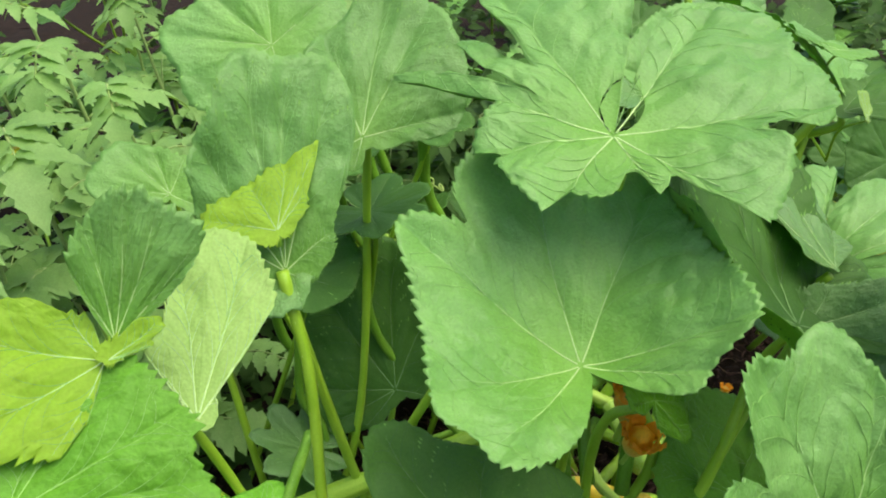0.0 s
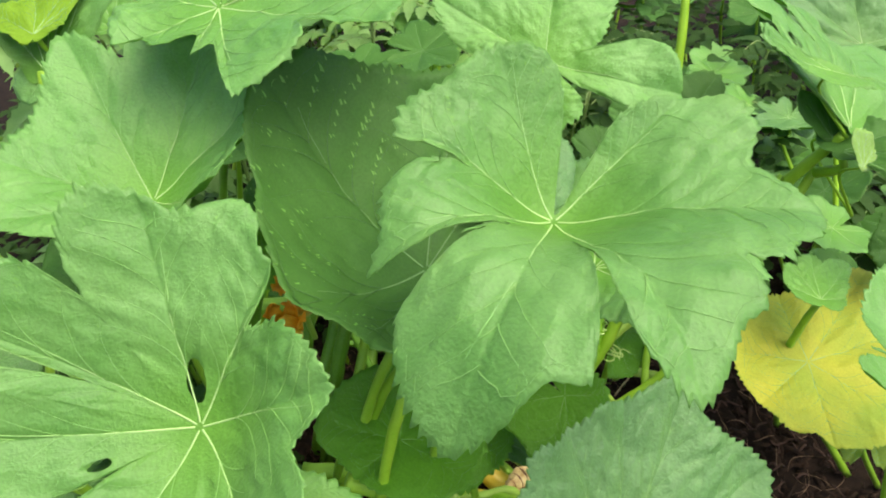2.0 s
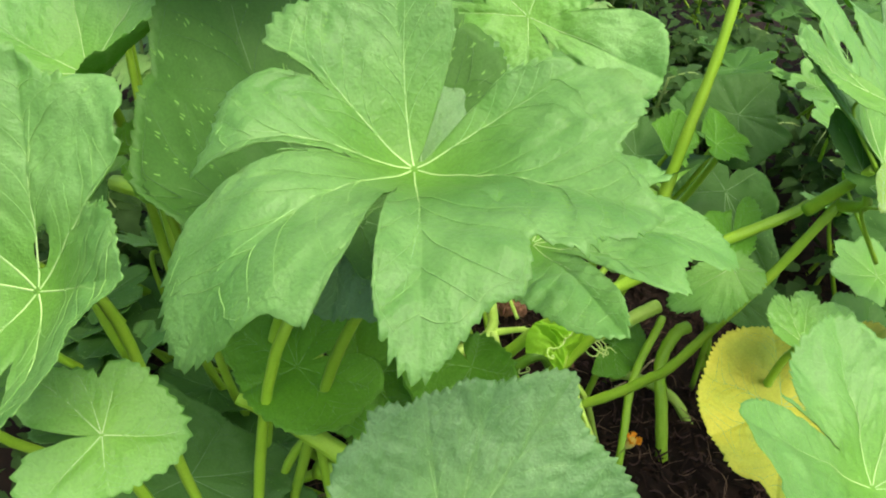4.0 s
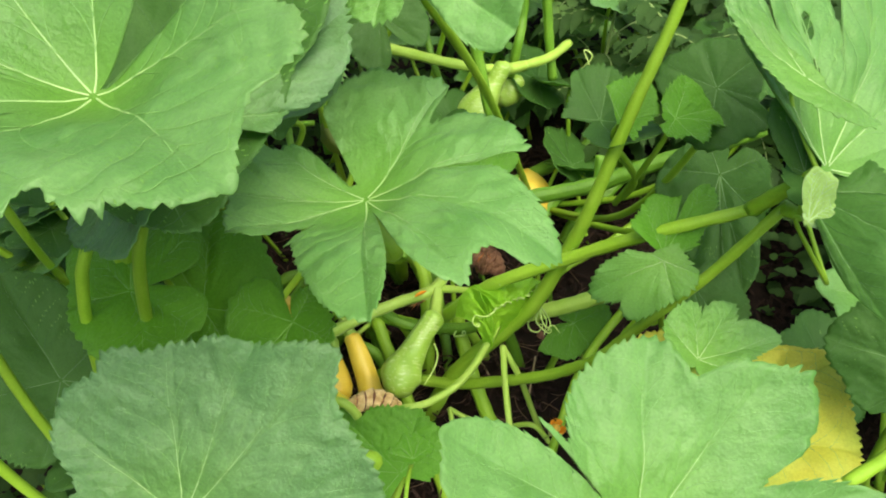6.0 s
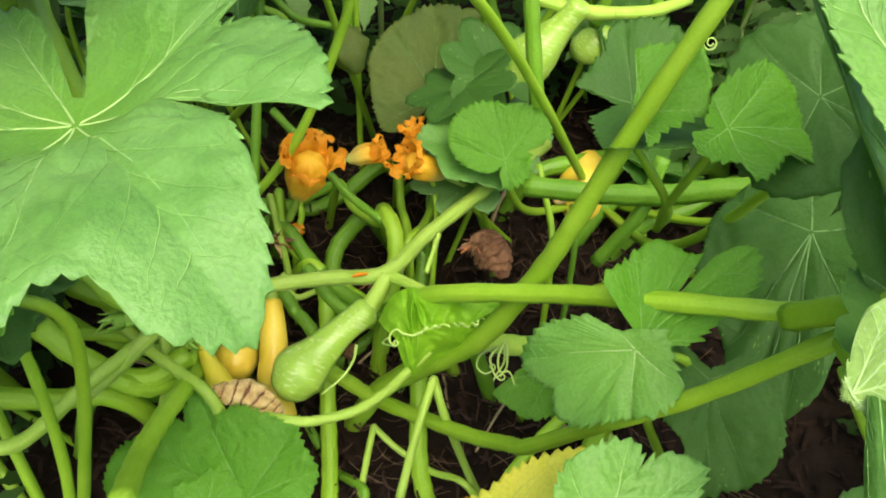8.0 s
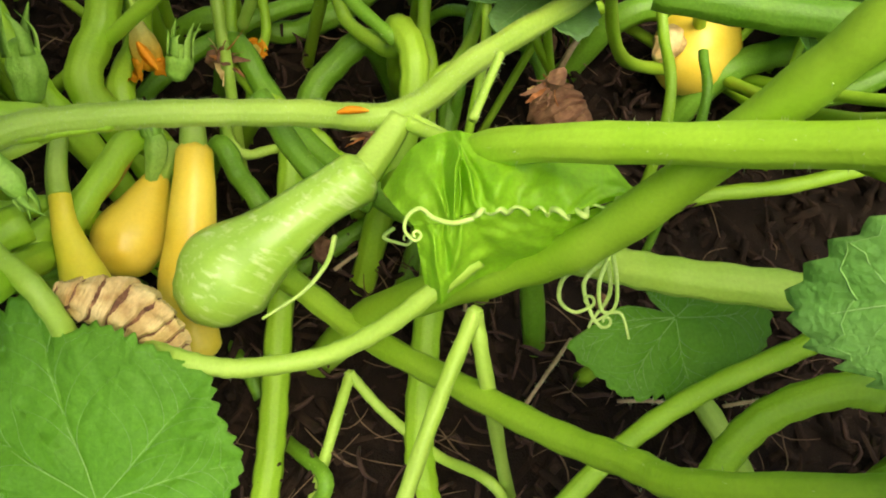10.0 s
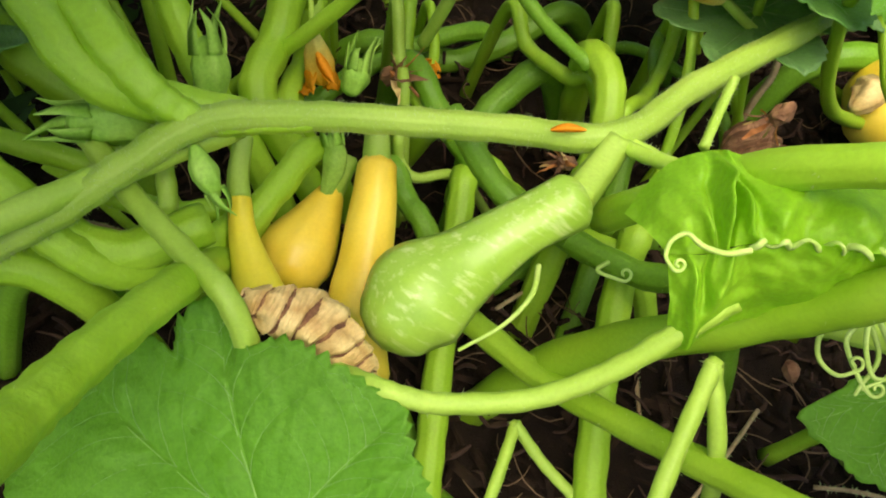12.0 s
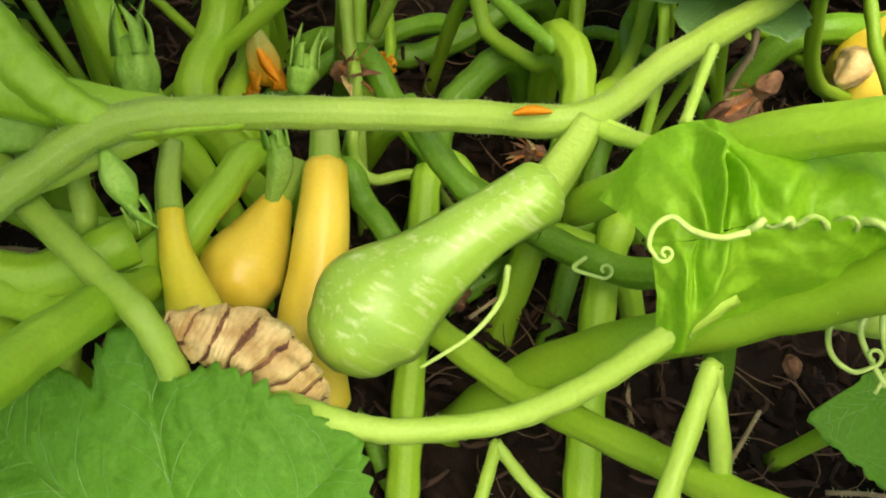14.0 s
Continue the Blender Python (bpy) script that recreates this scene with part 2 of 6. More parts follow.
class Blade:
    """The shape of one squash leaf: lobes and sinuses as (degrees from the midrib, length), in units of its size."""

    def __init__(self, size, lobes, sinuses=(), bend=(0, 0, 0), open_base=24, seed=1, ruffle=0.035, puff=0.045, droop=0.0, outline=(), rear=None, coarse=False, cup=0.0):
        self.rear, self.drawn, self.coarse, self.cup = rear, bool(outline), coarse, cup
        self.fine = 28 if outline else 22
        self.size, self.bend, self.ruffle, self.puff, self.droop = size, bend, ruffle, puff, droop
        self.lobes = sorted(lobes)
        first, last = self.lobes[0][0], self.lobes[-1][0]
        self.rnd = random.Random(seed)
        self.phase = [self.rnd.uniform(0, 6.28) for _ in range(8)]
        gap = 360 - (last - first)
        base = (last + gap / 2) % 360
        base = base - 360 if base > 180 else base
        keys = [(a, r, 1) for a, r in self.lobes]
        for (a, r), (b, s) in zip(self.lobes, self.lobes[1:]):
            inside = [q for q in sinuses if a < q[0] < b]
            if inside:
                keys += [(q[0], q[1], 0) for q in inside]
            elif b - a > 14:
                keys.append(((a + b) / 2, (r + s) / 2 * (0.96 if b - a < 40 else 0.9), 0))
        foot = 0.08
        if gap > 110:
            swing = min(30, gap * 0.2)
            keys += [(last + swing, self.lobes[-1][1] * 0.4, 0), (last + gap / 2, foot, 0), (first - swing, self.lobes[0][1] * 0.4, 0)]
        else:
            half = min(gap * 0.45, open_base)
            edge = 0.72 if gap > 40 else 0.9
            keys += [(last + gap / 2 - half * 0.5, self.lobes[-1][1] * edge, 0), (last + gap / 2, foot, 0), (last + gap / 2 + half * 0.5, self.lobes[0][1] * edge, 0)]
        if outline:
            keys = [(a, r, 0) for a, r in sinuses] + [(a, r, 2) for a, r in outline] + [(a, r, 1) for a, r in self.lobes]
        self.keys = []
        for a, r, k in sorted(((a + 180) % 360 - 180, r, k) for a, r, k in keys):
            if not self.keys or a - self.keys[-1][0] > (0.5 if outline else 2):
                self.keys.append((a, r, k))
        self.slopes = []
        for i, (a, r, k) in enumerate(self.keys):
            p, q = self.keys[i - 1], self.keys[(i + 1) % len(self.keys)]
            before, after = (r - p[1]) / max(0.4, (a - p[0]) % 360), (q[1] - r) / max(0.4, (q[0] - a) % 360)
            if k == 0:
                self.slopes.append((before * 1.8, after * 1.8))
            elif before * after <= 0:
                self.slopes.append((before * 0.35, after * 0.35))
            else:
                m = 2 * before * after / (before + after)
                self.slopes.append((m, m))
        self.room = [(min(60, (a - self.lobes[i - 1][0]) % 360 if i else 50), min(60, (self.lobes[i + 1][0] - a) % 360 if i + 1 < len(self.lobes) else 50)) for i, (a, r) in enumerate(self.lobes)]
        self.quilt = 0.015
        self.teeth = max(24, int(6.28 * size / 0.0105))
        # the way along the edge, by which teeth are spaced
        self.marks = [-180 + 0.5 * k for k in range(721)] if self.drawn else []
        self.along, way = [], 0.0
        reach = [self.radius(a) for a in self.marks]
        for k, r in enumerate(reach):
            if k:
                way += size * math.hypot(r - reach[k - 1], r * radians(0.5))
            self.along.append(way)
        self.steep = [min(1.35, math.hypot(1, (reach[min(k + 1, 720)] - reach[k - 1]) / radians(1.0) / max(0.12, r))) if k else 1.0 for k, r in enumerate(reach)]

    def radius(self, a):
        """The edge's distance at the angle a (degrees), without teeth."""
        a = (a + 180) % 360 - 180
        ks = self.keys
        for i in range(len(ks)):
            k0, k1 = ks[i], ks[(i + 1) % len(ks)]
            lo, hi = k0[0], k1[0]
            b = a
            if hi <= lo:
                hi += 360
                if b < lo:
                    b += 360
            if lo <= b <= hi:
                # smooth through tips and shoulders, sharp at the sinuses
                u = (b - lo) / max(1e-6, hi - lo)
                g0, g1 = self.slopes[i][1] * (hi - lo), self.slopes[(i + 1) % len(ks)][0] * (hi - lo)
                return (2 * u ** 3 - 3 * u * u + 1) * k0[1] + (u ** 3 - 2 * u * u + u) * g0 + (3 * u * u - 2 * u ** 3) * k1[1] + (u ** 3 - u * u) * g1
        return ks[0][1]

    def edge(self, a):
        r = self.radius(a)
        x, lean, tall = (a / 360 + 0.5) * self.teeth, 1.0, 0.0048
        if self.drawn:
            q = ((a + 180) % 360) / 0.5
            i = min(719, int(q))
            x = (self.along[i] + (self.along[i + 1] - self.along[i]) * (q - i)) / 0.0088
            lean, tall = self.steep[i] * min(1.0, r * 2.5), 0.0043
        n = noise.noise(Vector((x * 0.43, self.phase[0], 0)))
        saw = (x + 0.6 * n) % 1.0
        tooth = (saw / 0.7 if saw < 0.7 else (1 - saw) / 0.3)
        wob = noise.noise(Vector((x * 0.12, self.phase[1], 3))) * (0.02 if self.drawn else 0.07)
        return r * (1 + wob) + lean * tall / self.size * (tooth - 0.45) * (0.75 + 1.5 * n)

    def height(self, a, rho, r):
        """The surface's height, in units of size, at the share rho of the edge's distance r."""
        d = rho * r
        u, v = d * math.sin(radians(a)), d * math.cos(radians(a))
        b = self.bend
        h = b[0] * u * u + 2 * b[1] * u * v + (b[2] if self.rear is None or v > 0 else self.rear) * v * v
        h += self.cup * (math.sqrt(d * d + 0.02) - 0.1414)
        if len(b) > 3:
            h += b[3] * u ** 3 + b[4] * u * u * v + b[5] * u * v * v + b[6] * v ** 3
        near = min(abs((a - l[0] + 180) % 360 - 180) for l in self.lobes)
        w = min(1.0, near * math.pi / 180 * d / 0.16)
        h += self.puff * (math.sqrt(w + 0.02) - 0.3) * min(1, d * 2.6)
        s = self.phase
        calm = min(1.0, r * 1.7)
        h += calm * self.ruffle * rho ** 3 * (math.sin(radians(a) * 5 + s[2]) * 0.5 + noise.noise(Vector((u * 3 + s[3], v * 3, s[4]))) * 0.9)
        t = near * math.pi / 180 * d
        i = min(range(len(self.lobes)), key=lambda q: abs((a - self.lobes[q][0] + 180) % 360 - 180))
        off = (a - self.lobes[i][0] + 180) % 360 - 180
        room = self.room[i][0 if off < 0 else 1] * 0.56
        k = min(1.0, abs(off) / room) ** 0.87
        step = (d / self.lobes[i][1] - 0.34 * k ** 0.9 - 0.24) / 0.152
        h += self.quilt * (min(1.0, 1.6 * abs(math.sin(math.pi * step))) - 0.7) * min(1.0, t * 9) * min(1.0, max(0.0, d * 3.2 - 0.35)) * (0.7 + 0.6 * noise.noise(Vector((u * 4, v * 4, s[5]))))
        h += (0.030 * noise.noise(Vector((u * 3.6 + s[6], v * 3.6, s[3]))) + 0.018 * noise.noise(Vector((u * 9 + s[5], v * 9, s[6]))) + 0.008 * noise.noise(Vector((u * 20 + s[2], v * 20, s[1])))) * min(1.0, d * 2.6)
        h -= self.droop * max(0.0, rho - 0.55) ** 2
        return h

    def point(self, a, rho):
        r = self.edge(a) if rho > 0.9 else self.radius(a)
        d = rho * r * self.size
        return Vector((d * math.sin(radians(a)), d * math.cos(radians(a)), self.height(a, rho, r) * self.size))

    def mesh(self, holes=()):
        """The blade as a thin shell: upper face, underside and rim; holes: (degrees, share, radius)."""
        na = 120 if self.coarse else 600 if self.drawn else min(270, max(130, int(self.teeth * 3.5)))
        rings = [0.03, 0.2, 0.4, 0.6, 0.8, 0.92, 1.0] if self.coarse else [0.03 + 0.97 * (i / (self.fine - 1)) ** 0.9 for i in range(self.fine)] if self.size > 0.095 else [0.03, 0.12, 0.25, 0.38, 0.5, 0.62, 0.72, 0.81, 0.88, 0.94, 1.0]
        verts, faces, mats = [], [], []
        angs = [-180 + 360 * k / na for k in range(na)]
        if self.drawn:
            # even steps along the edge, with a share of even steps round it
            total, angs, j = self.along[-1], [], 0
            for k in range(na):
                goal = total * k / na
                while self.along[j + 1] < goal:
                    j += 1
                angs.append(self.marks[j] + 0.5 * (goal - self.along[j]) / max(1e-9, self.along[j + 1] - self.along[j]))
            angs = [0.85 * a + 0.15 * (-180 + 360 * k / na) for k, a in enumerate(angs)]
        edges = [self.edge(a) for a in angs]
        smooth = [self.radius(a) for a in angs]
        for rho in rings:
            for a, e, r in zip(angs, edges, smooth):
                q = e if rho > 0.9 else r
                d = rho * q * self.size
                verts.append((d * math.sin(radians(a)), d * math.cos(radians(a)), self.height(a, rho, q) * self.size))
        verts.append((0, 0, self.height(0, 0.0, 1) * self.size))
        m = len(verts)
        thick = 0.0006
        verts += [(x, y, z - thick) for x, y, z in verts]
        nr = len(rings)

        inside = set()
        for ha, hr, hl, hw in holes:
            ca, sa = math.cos(radians(ha)), math.sin(radians(ha))
            for q in range(m):
                x, y, z = verts[q]
                al, ac = x * sa + y * ca - hr * self.size, x * ca - y * sa
                e = math.hypot(al / hl, ac / hw)
                if e < 1:
                    inside.add(q)
                    e = max(e, 0.05)
                    al, ac = al / e + hr * self.size, ac / e
                    for w, dz in ((q, 0), (m + q, -thick)):
                        verts[w] = (al * sa + ac * ca, al * ca - ac * sa, z + dz)

        def gone(i, k):
            return all(q in inside for q in (i * na + k, i * na + (k + 1) % na, (i + 1) * na + k, (i + 1) * na + (k + 1) % na))
        for k in range(na):
            k2 = (k + 1) % na
            faces.append((m - 1, k2, k)), mats.append(0)
            faces.append((2 * m - 1, m + k, m + k2)), mats.append(1)
            for i in range(nr - 1):
                if holes and gone(i, k):
                    continue
                a, b, c, d = i * na + k, i * na + k2, (i + 1) * na + k2, (i + 1) * na + k
                faces.append((a, b, c, d)), mats.append(0)
                faces.append((m + d, m + c, m + b, m + a)), mats.append(1)
            a, b = (nr - 1) * na + k, (nr - 1) * na + k2
            faces.append((a, b, m + b, m + a)), mats.append(1)
        return verts, faces, mats

    def veins(self, stout=1.0):
        """One (vertices, faces) a lobe: its main vein with the side veins that branch off."""
        res = []
        thick = max(0.0005, 0.0041 * self.size) * stout
        for i, (a, length) in enumerate(self.lobes):
            pieces = []
            n = 7 if self.coarse else 14
            line = [self.point(a + 4 * math.sin(k / n * 3 + self.phase[7]) * k / n, 0.02 + 0.92 * k / n) for k in range(n + 1)]
            pieces.append(tube(line, [thick * (1 - 0.85 * k / n) for k in range(n + 1)], 3 if self.coarse else 5, cap=False))
            main = len(pieces[0][1])
            left = (a - self.lobes[i - 1][0]) % 360 if i else 50
            right = (self.lobes[(i + 1) % len(self.lobes)][0] - a) % 360 if i + 1 < len(self.lobes) else 50
            for sign, room in ((-1, min(left, 60)), (1, min(right, 60))):
                for j, s in enumerate(() if self.coarse else (0.24, 0.4, 0.55, 0.7, 0.83)):
                    s += self.rnd.uniform(-0.012, 0.012)
                    spread = room * 0.62 * (1.0 if s < 0.5 else 0.75)
                    reach = min(0.96, s + 0.34)
                    q = []
                    for k in range(15):
                        u = k / 14
                        ang = a + sign * spread * u ** 1.15
                        x = (s + (reach - s) * u ** 0.9) * length
                        q.append(self.point(ang, min(0.95, x / max(0.15, self.radius(ang)))) + Vector((0, 0, self.size * (0.003 if self.drawn else 0.006))))
                    pieces.append(tube(q, [thick * 0.46 * (1 - 0.8 * k / 14) for k in range(15)], 4, cap=False))
            res.append((*joined(pieces), main))
        return res


CROWNS = [(0.02, 0.55, -0.02), (-0.28, 0.62, -0.02), (0.75, 1.35, -0.02), (0.42, 0.48, -0.02), (-0.05, 1.25, -0.02), (0.85, 0.80, -0.02)]
count = [0]


def squash_leaf(at, turn, size, lobes, sinuses=(), bend=(0, 0, 0), skin="green", label="", holes=(), foot=None, stalk=0.0052, stalk_mat=None, group="squash leaves", open_base=24, ruffle=0.035, puff=0.045, droop=0.0, outline=(), rear=None, coarse=False, cup=0.0):
    """One squash leaf on its stalk: blade, a vein a lobe, and the stalk down to the ground."""
    count[0] += 1
    thing = new("squash_leaf")
    thing.matrix_world = pose(*at, *turn)
    tagged(thing, label, "leaf", group)
    shape = Blade(size, lobes, sinuses, bend, open_base, count[0], ruffle, puff, droop, outline, rear, coarse, cup)
    verts, faces, mats = shape.mesh(holes)
    top, back = (LEAF[skin], UNDER) if skin not in ("under", "backlit") else (LEAF[skin], LEAF["green"])
    blade = part("blade", (verts, faces), [top, back], thing)
    blade.data.polygons.foreach_set("material_index", mats)
    for one in shape.veins(1.7 if skin == "under" else 1.0):
        vein = part("vein", one[:2], [{"deep": SHADEVEIN, "leaf": LEAFVEIN}.get(skin, VEIN), SHADESIDEVEIN if skin == "deep" else SIDEVEIN if skin != "under" else VEIN], blade)
        vein.data.polygons.foreach_set("material_index", [int(k >= one[2]) for k in range(len(one[1]))])
    # the stalk bends away under the blade and goes down
    m = pose(*at, *turn)
    n = (m.to_3x3() @ Vector((0, 0, 1))).normalized()
    back_way = (m.to_3x3() @ Vector((0, -1, 0))).normalized()
    start = Vector(at) - n * stalk * 1.7
    if foot is None:
        c = Vector(min(CROWNS, key=lambda c: (Vector(c) - start).length))
        foot = [start.lerp(c, 0.3) + Vector((0, 0, -0.28 * start.z)), c]
    foot = [Vector(p) for p in (foot if isinstance(foot, list) else [foot])]
    sgn = -1
    way = (n * sgn + Vector((0, 0.1, -0.45))).normalized()
    drop = min(0.08, (foot[0] - start).length * 0.3)
    line = [start, start + way * drop] + foot
    inv = m.inverted()
    stem("stalk", [tuple(inv @ p) for p in line], stalk * 0.8, stalk_mat or STEM, parent=thing, end=stalk * 1.25, rib=0.08)
    return thing


# ---- ground ----
def ground():
    n, span = 90, 4.0
    verts, faces = [], []
    for i in range(n + 1):
        for j in range(n + 1):
            x, y = -2.0 + span * i / n, -1.0 + span * j / n
            z = 0.012 * noise.noise(Vector((x * 6, y * 6, 0))) + 0.008 * noise.noise(Vector((x * 22, y * 22, 2)))
            verts.append((x, y, z - 0.03))
    for i in range(n):
        for j in range(n):
            a = i * (n + 1) + j
            faces.append((a, a + n + 1, a + n + 2, a + 1))
    k = len(verts)
    far = 80.0
    ring = [(-2, -1), (2, -1), (2, 3), (-2, 3)]
    outer = [(-far, -far), (far, -far), (far, far), (-far, far)]
    verts += [(x, y, -0.034) for x, y in ring] + [(x, y, -0.034) for x, y in outer]
    for i in range(4):
        j = (i + 1) % 4
        faces.append((k + i, k + 4 + i, k + 4 + j, k + j))
    tagged(part("ground", (verts, faces), SOIL), "dark brown soil under bark mulch", "ground", kind="structure")


def mulch():
    rnd = random.Random(5)
    pieces = []
    for _ in range(8500):
        x, y = rnd.uniform(-0.5, 1.15), rnd.uniform(0.35, 1.7)
        l, w, h = rnd.uniform(0.005, 0.022), rnd.uniform(0.0012, 0.005), rnd.uniform(0.001, 0.004)
        m = pose(x, y, rnd.uniform(-0.03, -0.01), rnd.gauss(0, 18), rnd.gauss(0, 18), rnd.uniform(0, 360))
        pts = [(-l, -w, 0), (l * 0.9, -w * 0.6, 0), (l, w * 0.7, 0), (-l * 0.8, w, 0), (-l * 0.9, -w * 0.7, h), (l * 0.7, -w * 0.5, h * 1.3), (l * 0.8, w * 0.5, h), (-l * 0.7, w * 0.8, h * 1.2)]
        pieces.append(([m @ Vector(p) for p in pts], [(0, 1, 5, 4), (1, 2, 6, 5), (2, 3, 7, 6), (3, 0, 4, 7), (4, 5, 6, 7)]))
    tagged(part("bark_mulch", joined(pieces), MULCH), "dark brown shredded bark mulch on the soil", "mulch", kind="stuff")


def litter(name, mat, label, total, seed, long, wide):
    """Loose fibres and chips strewn over the mulch."""
    rnd = random.Random(seed)
    pieces = []
    for _ in range(total):
        x, y = rnd.uniform(-0.25, 0.75), rnd.uniform(0.5, 1.3)
        l, w = rnd.uniform(0.4, 1.0) * long, rnd.uniform(0.5, 1.0) * wide
        a, c = rnd.uniform(0, 6.283), rnd.uniform(-0.5, 0.5)
        pts = [(x + l * k * math.cos(a + c * k), y + l * k * math.sin(a + c * k), -0.008 + rnd.uniform(-0.004, 0.010)) for k in (-1, -0.3, 0.4, 1)]
        line = spline(pts, 2)
        pieces.append(tube(line, [w * (1 - 0.5 * abs(i / 3 - 1)) for i in range(len(line))], 4))
    tagged(part(name, joined(pieces), mat), label, "litter", kind="stuff")


ground()
mulch()
litter("straw_fibres", material("straw_dull", (0.20, 0.13, 0.07), (0.10, 0.06, 0.03), 0.9, 90, 0.4), "thin dry straw fibres strewn over the mulch", 420, 8, 0.035, 0.0009)
litter("bark_chips", material("bark_reddish", (0.055, 0.028, 0.016), (0.03, 0.016, 0.010), 0.9, 90, 0.5), "reddish brown bark shreds on the mulch", 900, 9, 0.018, 0.0028)

# ---- the squash leaves ----
squash_leaf((0.091, 0.403, 0.790), (12.2, -6.5, 21.2), 0.161, ((-121, 0.73), (-90, 0.76), (-38, 0.96), (9, 1.08), (48, 1.00), (111, 0.74), (131, 0.56),), (), (0.15, -0.14, 0.05, 0.05, -0.05, 0.03, 0.02), "green", "large bright green squash leaf with a toothed edge", cup=0.49, outline=((-180, 0.11), (-179, 0.15), (-178, 0.11), (-176, 0.12), (-160, 0.25), (-153, 0.38), (-126, 0.72), (-111, 0.71), (-99, 0.79), (-72, 0.73), (-54, 0.81), (-20, 0.77), (-18, 0.89), (-11, 0.99), (-2, 1.05), (33, 1.12), (62, 0.82), (91, 0.73), (127, 0.58), (142, 0.54), (150, 0.43), (154, 0.14), (157, 0.06), (158, 0.14), (159, 0.06), (161, 0.06), (162, 0.14), (163, 0.07), (165, 0.07), (166, 0.14), (167, 0.07), (169, 0.07), (170, 0.14), (171, 0.08), (173, 0.08), (174, 0.14), (175, 0.09), (177, 0.09), (178, 0.14), (179, 0.10),))
squash_leaf((0.118, 0.504, 0.934), (-12.8, -7.1, 139.1), 0.206, ((-136, 0.83), (-88, 0.63), (-63, 0.32), (-1, 0.45), (45, 0.52), (74, 0.93), (116, 1.16), (175, 0.83),), ((85, 0.30),), (-0.12, 0.00, -0.12, 0.00, 0.00, 0.00, 0.00), "green", "large bright green squash leaf with a toothed edge", cup=0.12, outline=((-180, 0.87), (-173, 0.93), (-165, 0.91), (-158, 0.83), (-125, 0.51), (-119, 0.60), (-81, 0.28), (-62, 0.21), (-48, 0.19), (-28, 0.31), (-5, 0.32), (34, 0.46), (39, 0.42), (73, 0.46), (94, 0.81), (98, 0.73), (99, 0.59), (103, 0.45), (107, 0.58), (108, 0.66), (109, 0.84), (110, 0.97), (130, 1.19), (142, 1.07), (150, 0.88), (151, 0.83), (154, 0.60), (155, 0.05), (161, 0.05), (162, 0.60), (166, 0.72),), foot=[(0.0, 0.60, 0.6), (-0.28, 0.62, -0.02)], holes=((158, 0.15, 0.026, 0.017),))
squash_leaf((0.263, 0.272, 0.729), (38.4, -17, 34.8), 0.208, ((-141, 0.61), (-79, 0.98), (-46, 0.84), (5, 0.81), (44, 0.64), (92, 0.61), (153, 0.60),), ((-105, 0.25), (-50, 0.37),), (0.11, -0.33, -0.05, 0.01, 0.00, -0.09, -0.06), "green", "large bright green squash leaf with a toothed edge", cup=0.55, outline=((-180, 0.30), (-177, 0.41), (-125, 0.60), (-115, 0.53), (-109, 0.44), (-107, 0.34), (-103, 0.62), (-101, 0.71), (-92, 0.72), (-88, 0.81), (-86, 0.90), (-75, 0.90), (-64, 0.82), (-48, 0.66), (-47, 0.81), (-24, 0.71), (-21, 0.64), (-19, 0.53), (-14, 0.67), (-3, 0.83), (13, 0.74), (29, 0.80), (36, 0.74), (39, 0.67), (48, 0.55), (49, 0.41), (61, 0.51), (110, 0.47), (121, 0.59), (139, 0.63), (178, 0.26),), holes=((14, 0.16, 0.016, 0.008), (-98, 0.32, 0.008, 0.004)))
squash_leaf((0.437, 0.490, 0.834), (-7.2, -11.5, -170.3), 0.184, ((-152, 0.60), (-96, 0.88), (-39, 1.03), (0, 1.08), (41, 0.79), (82, 0.67), (128, 0.55),), ((-24, 0.21), (33, 0.22), (78, 0.36),), (-0.97, -0.28, -0.81, -0.12, -0.49, -0.02, -0.34), "green", "large bright green squash leaf with a toothed edge", cup=1.42, outline=((-179, 0.04), (-171, 0.04), (-169, 0.36), (-164, 0.45), (-137, 0.73), (-130, 0.75), (-116, 0.67), (-102, 0.79), (-84, 0.85), (-78, 0.79), (-73, 0.81), (-65, 0.69), (-57, 0.86), (-52, 0.86), (-32, 0.90), (-20, 0.94), (-13, 0.93), (-6, 1.04), (25, 0.81), (27, 0.58), (28, 0.51), (29, 0.31), (30, 0.50), (48, 0.72), (58, 0.70), (88, 0.69), (105, 0.58), (152, 0.45), (159, 0.36), (160, 0.31), (163, 0.03),), foot=[(0.34, 0.47, 0.55), (0.2, 0.42, -0.02)])
squash_leaf((0.545, 0.434, 0.507), (34, 13, 44.8), 0.130, ((-103, 0.72), (-65, 0.97), (-21, 1.10), (3, 1.21), (23, 1.46), (59, 1.28),), (), (0.00, -0.03, 0.00, -0.00, 0.00, -0.01, -0.00), "blue", "large blue-green, finely wrinkled squash leaf with a toothed edge", cup=0.33, outline=((-180, 0.06), (-152, 0.09), (-139, 0.14), (-132, 0.21), (-129, 0.27), (-126, 0.37), (-112, 0.52), (-91, 0.61), (-83, 0.68), (-75, 0.85), (-56, 1.03), (-46, 1.02), (-41, 1.12), (-33, 1.11), (-29, 1.06), (-14, 1.11), (-9, 1.17), (27, 1.34), (33, 1.23), (40, 1.21), (71, 1.06), (77, 0.77), (81, 0.65), (87, 0.53), (89, 0.39), (91, 0.30), (94, 0.22), (100, 0.14), (136, 0.03), (139, 0.05), (153, 0.03),))
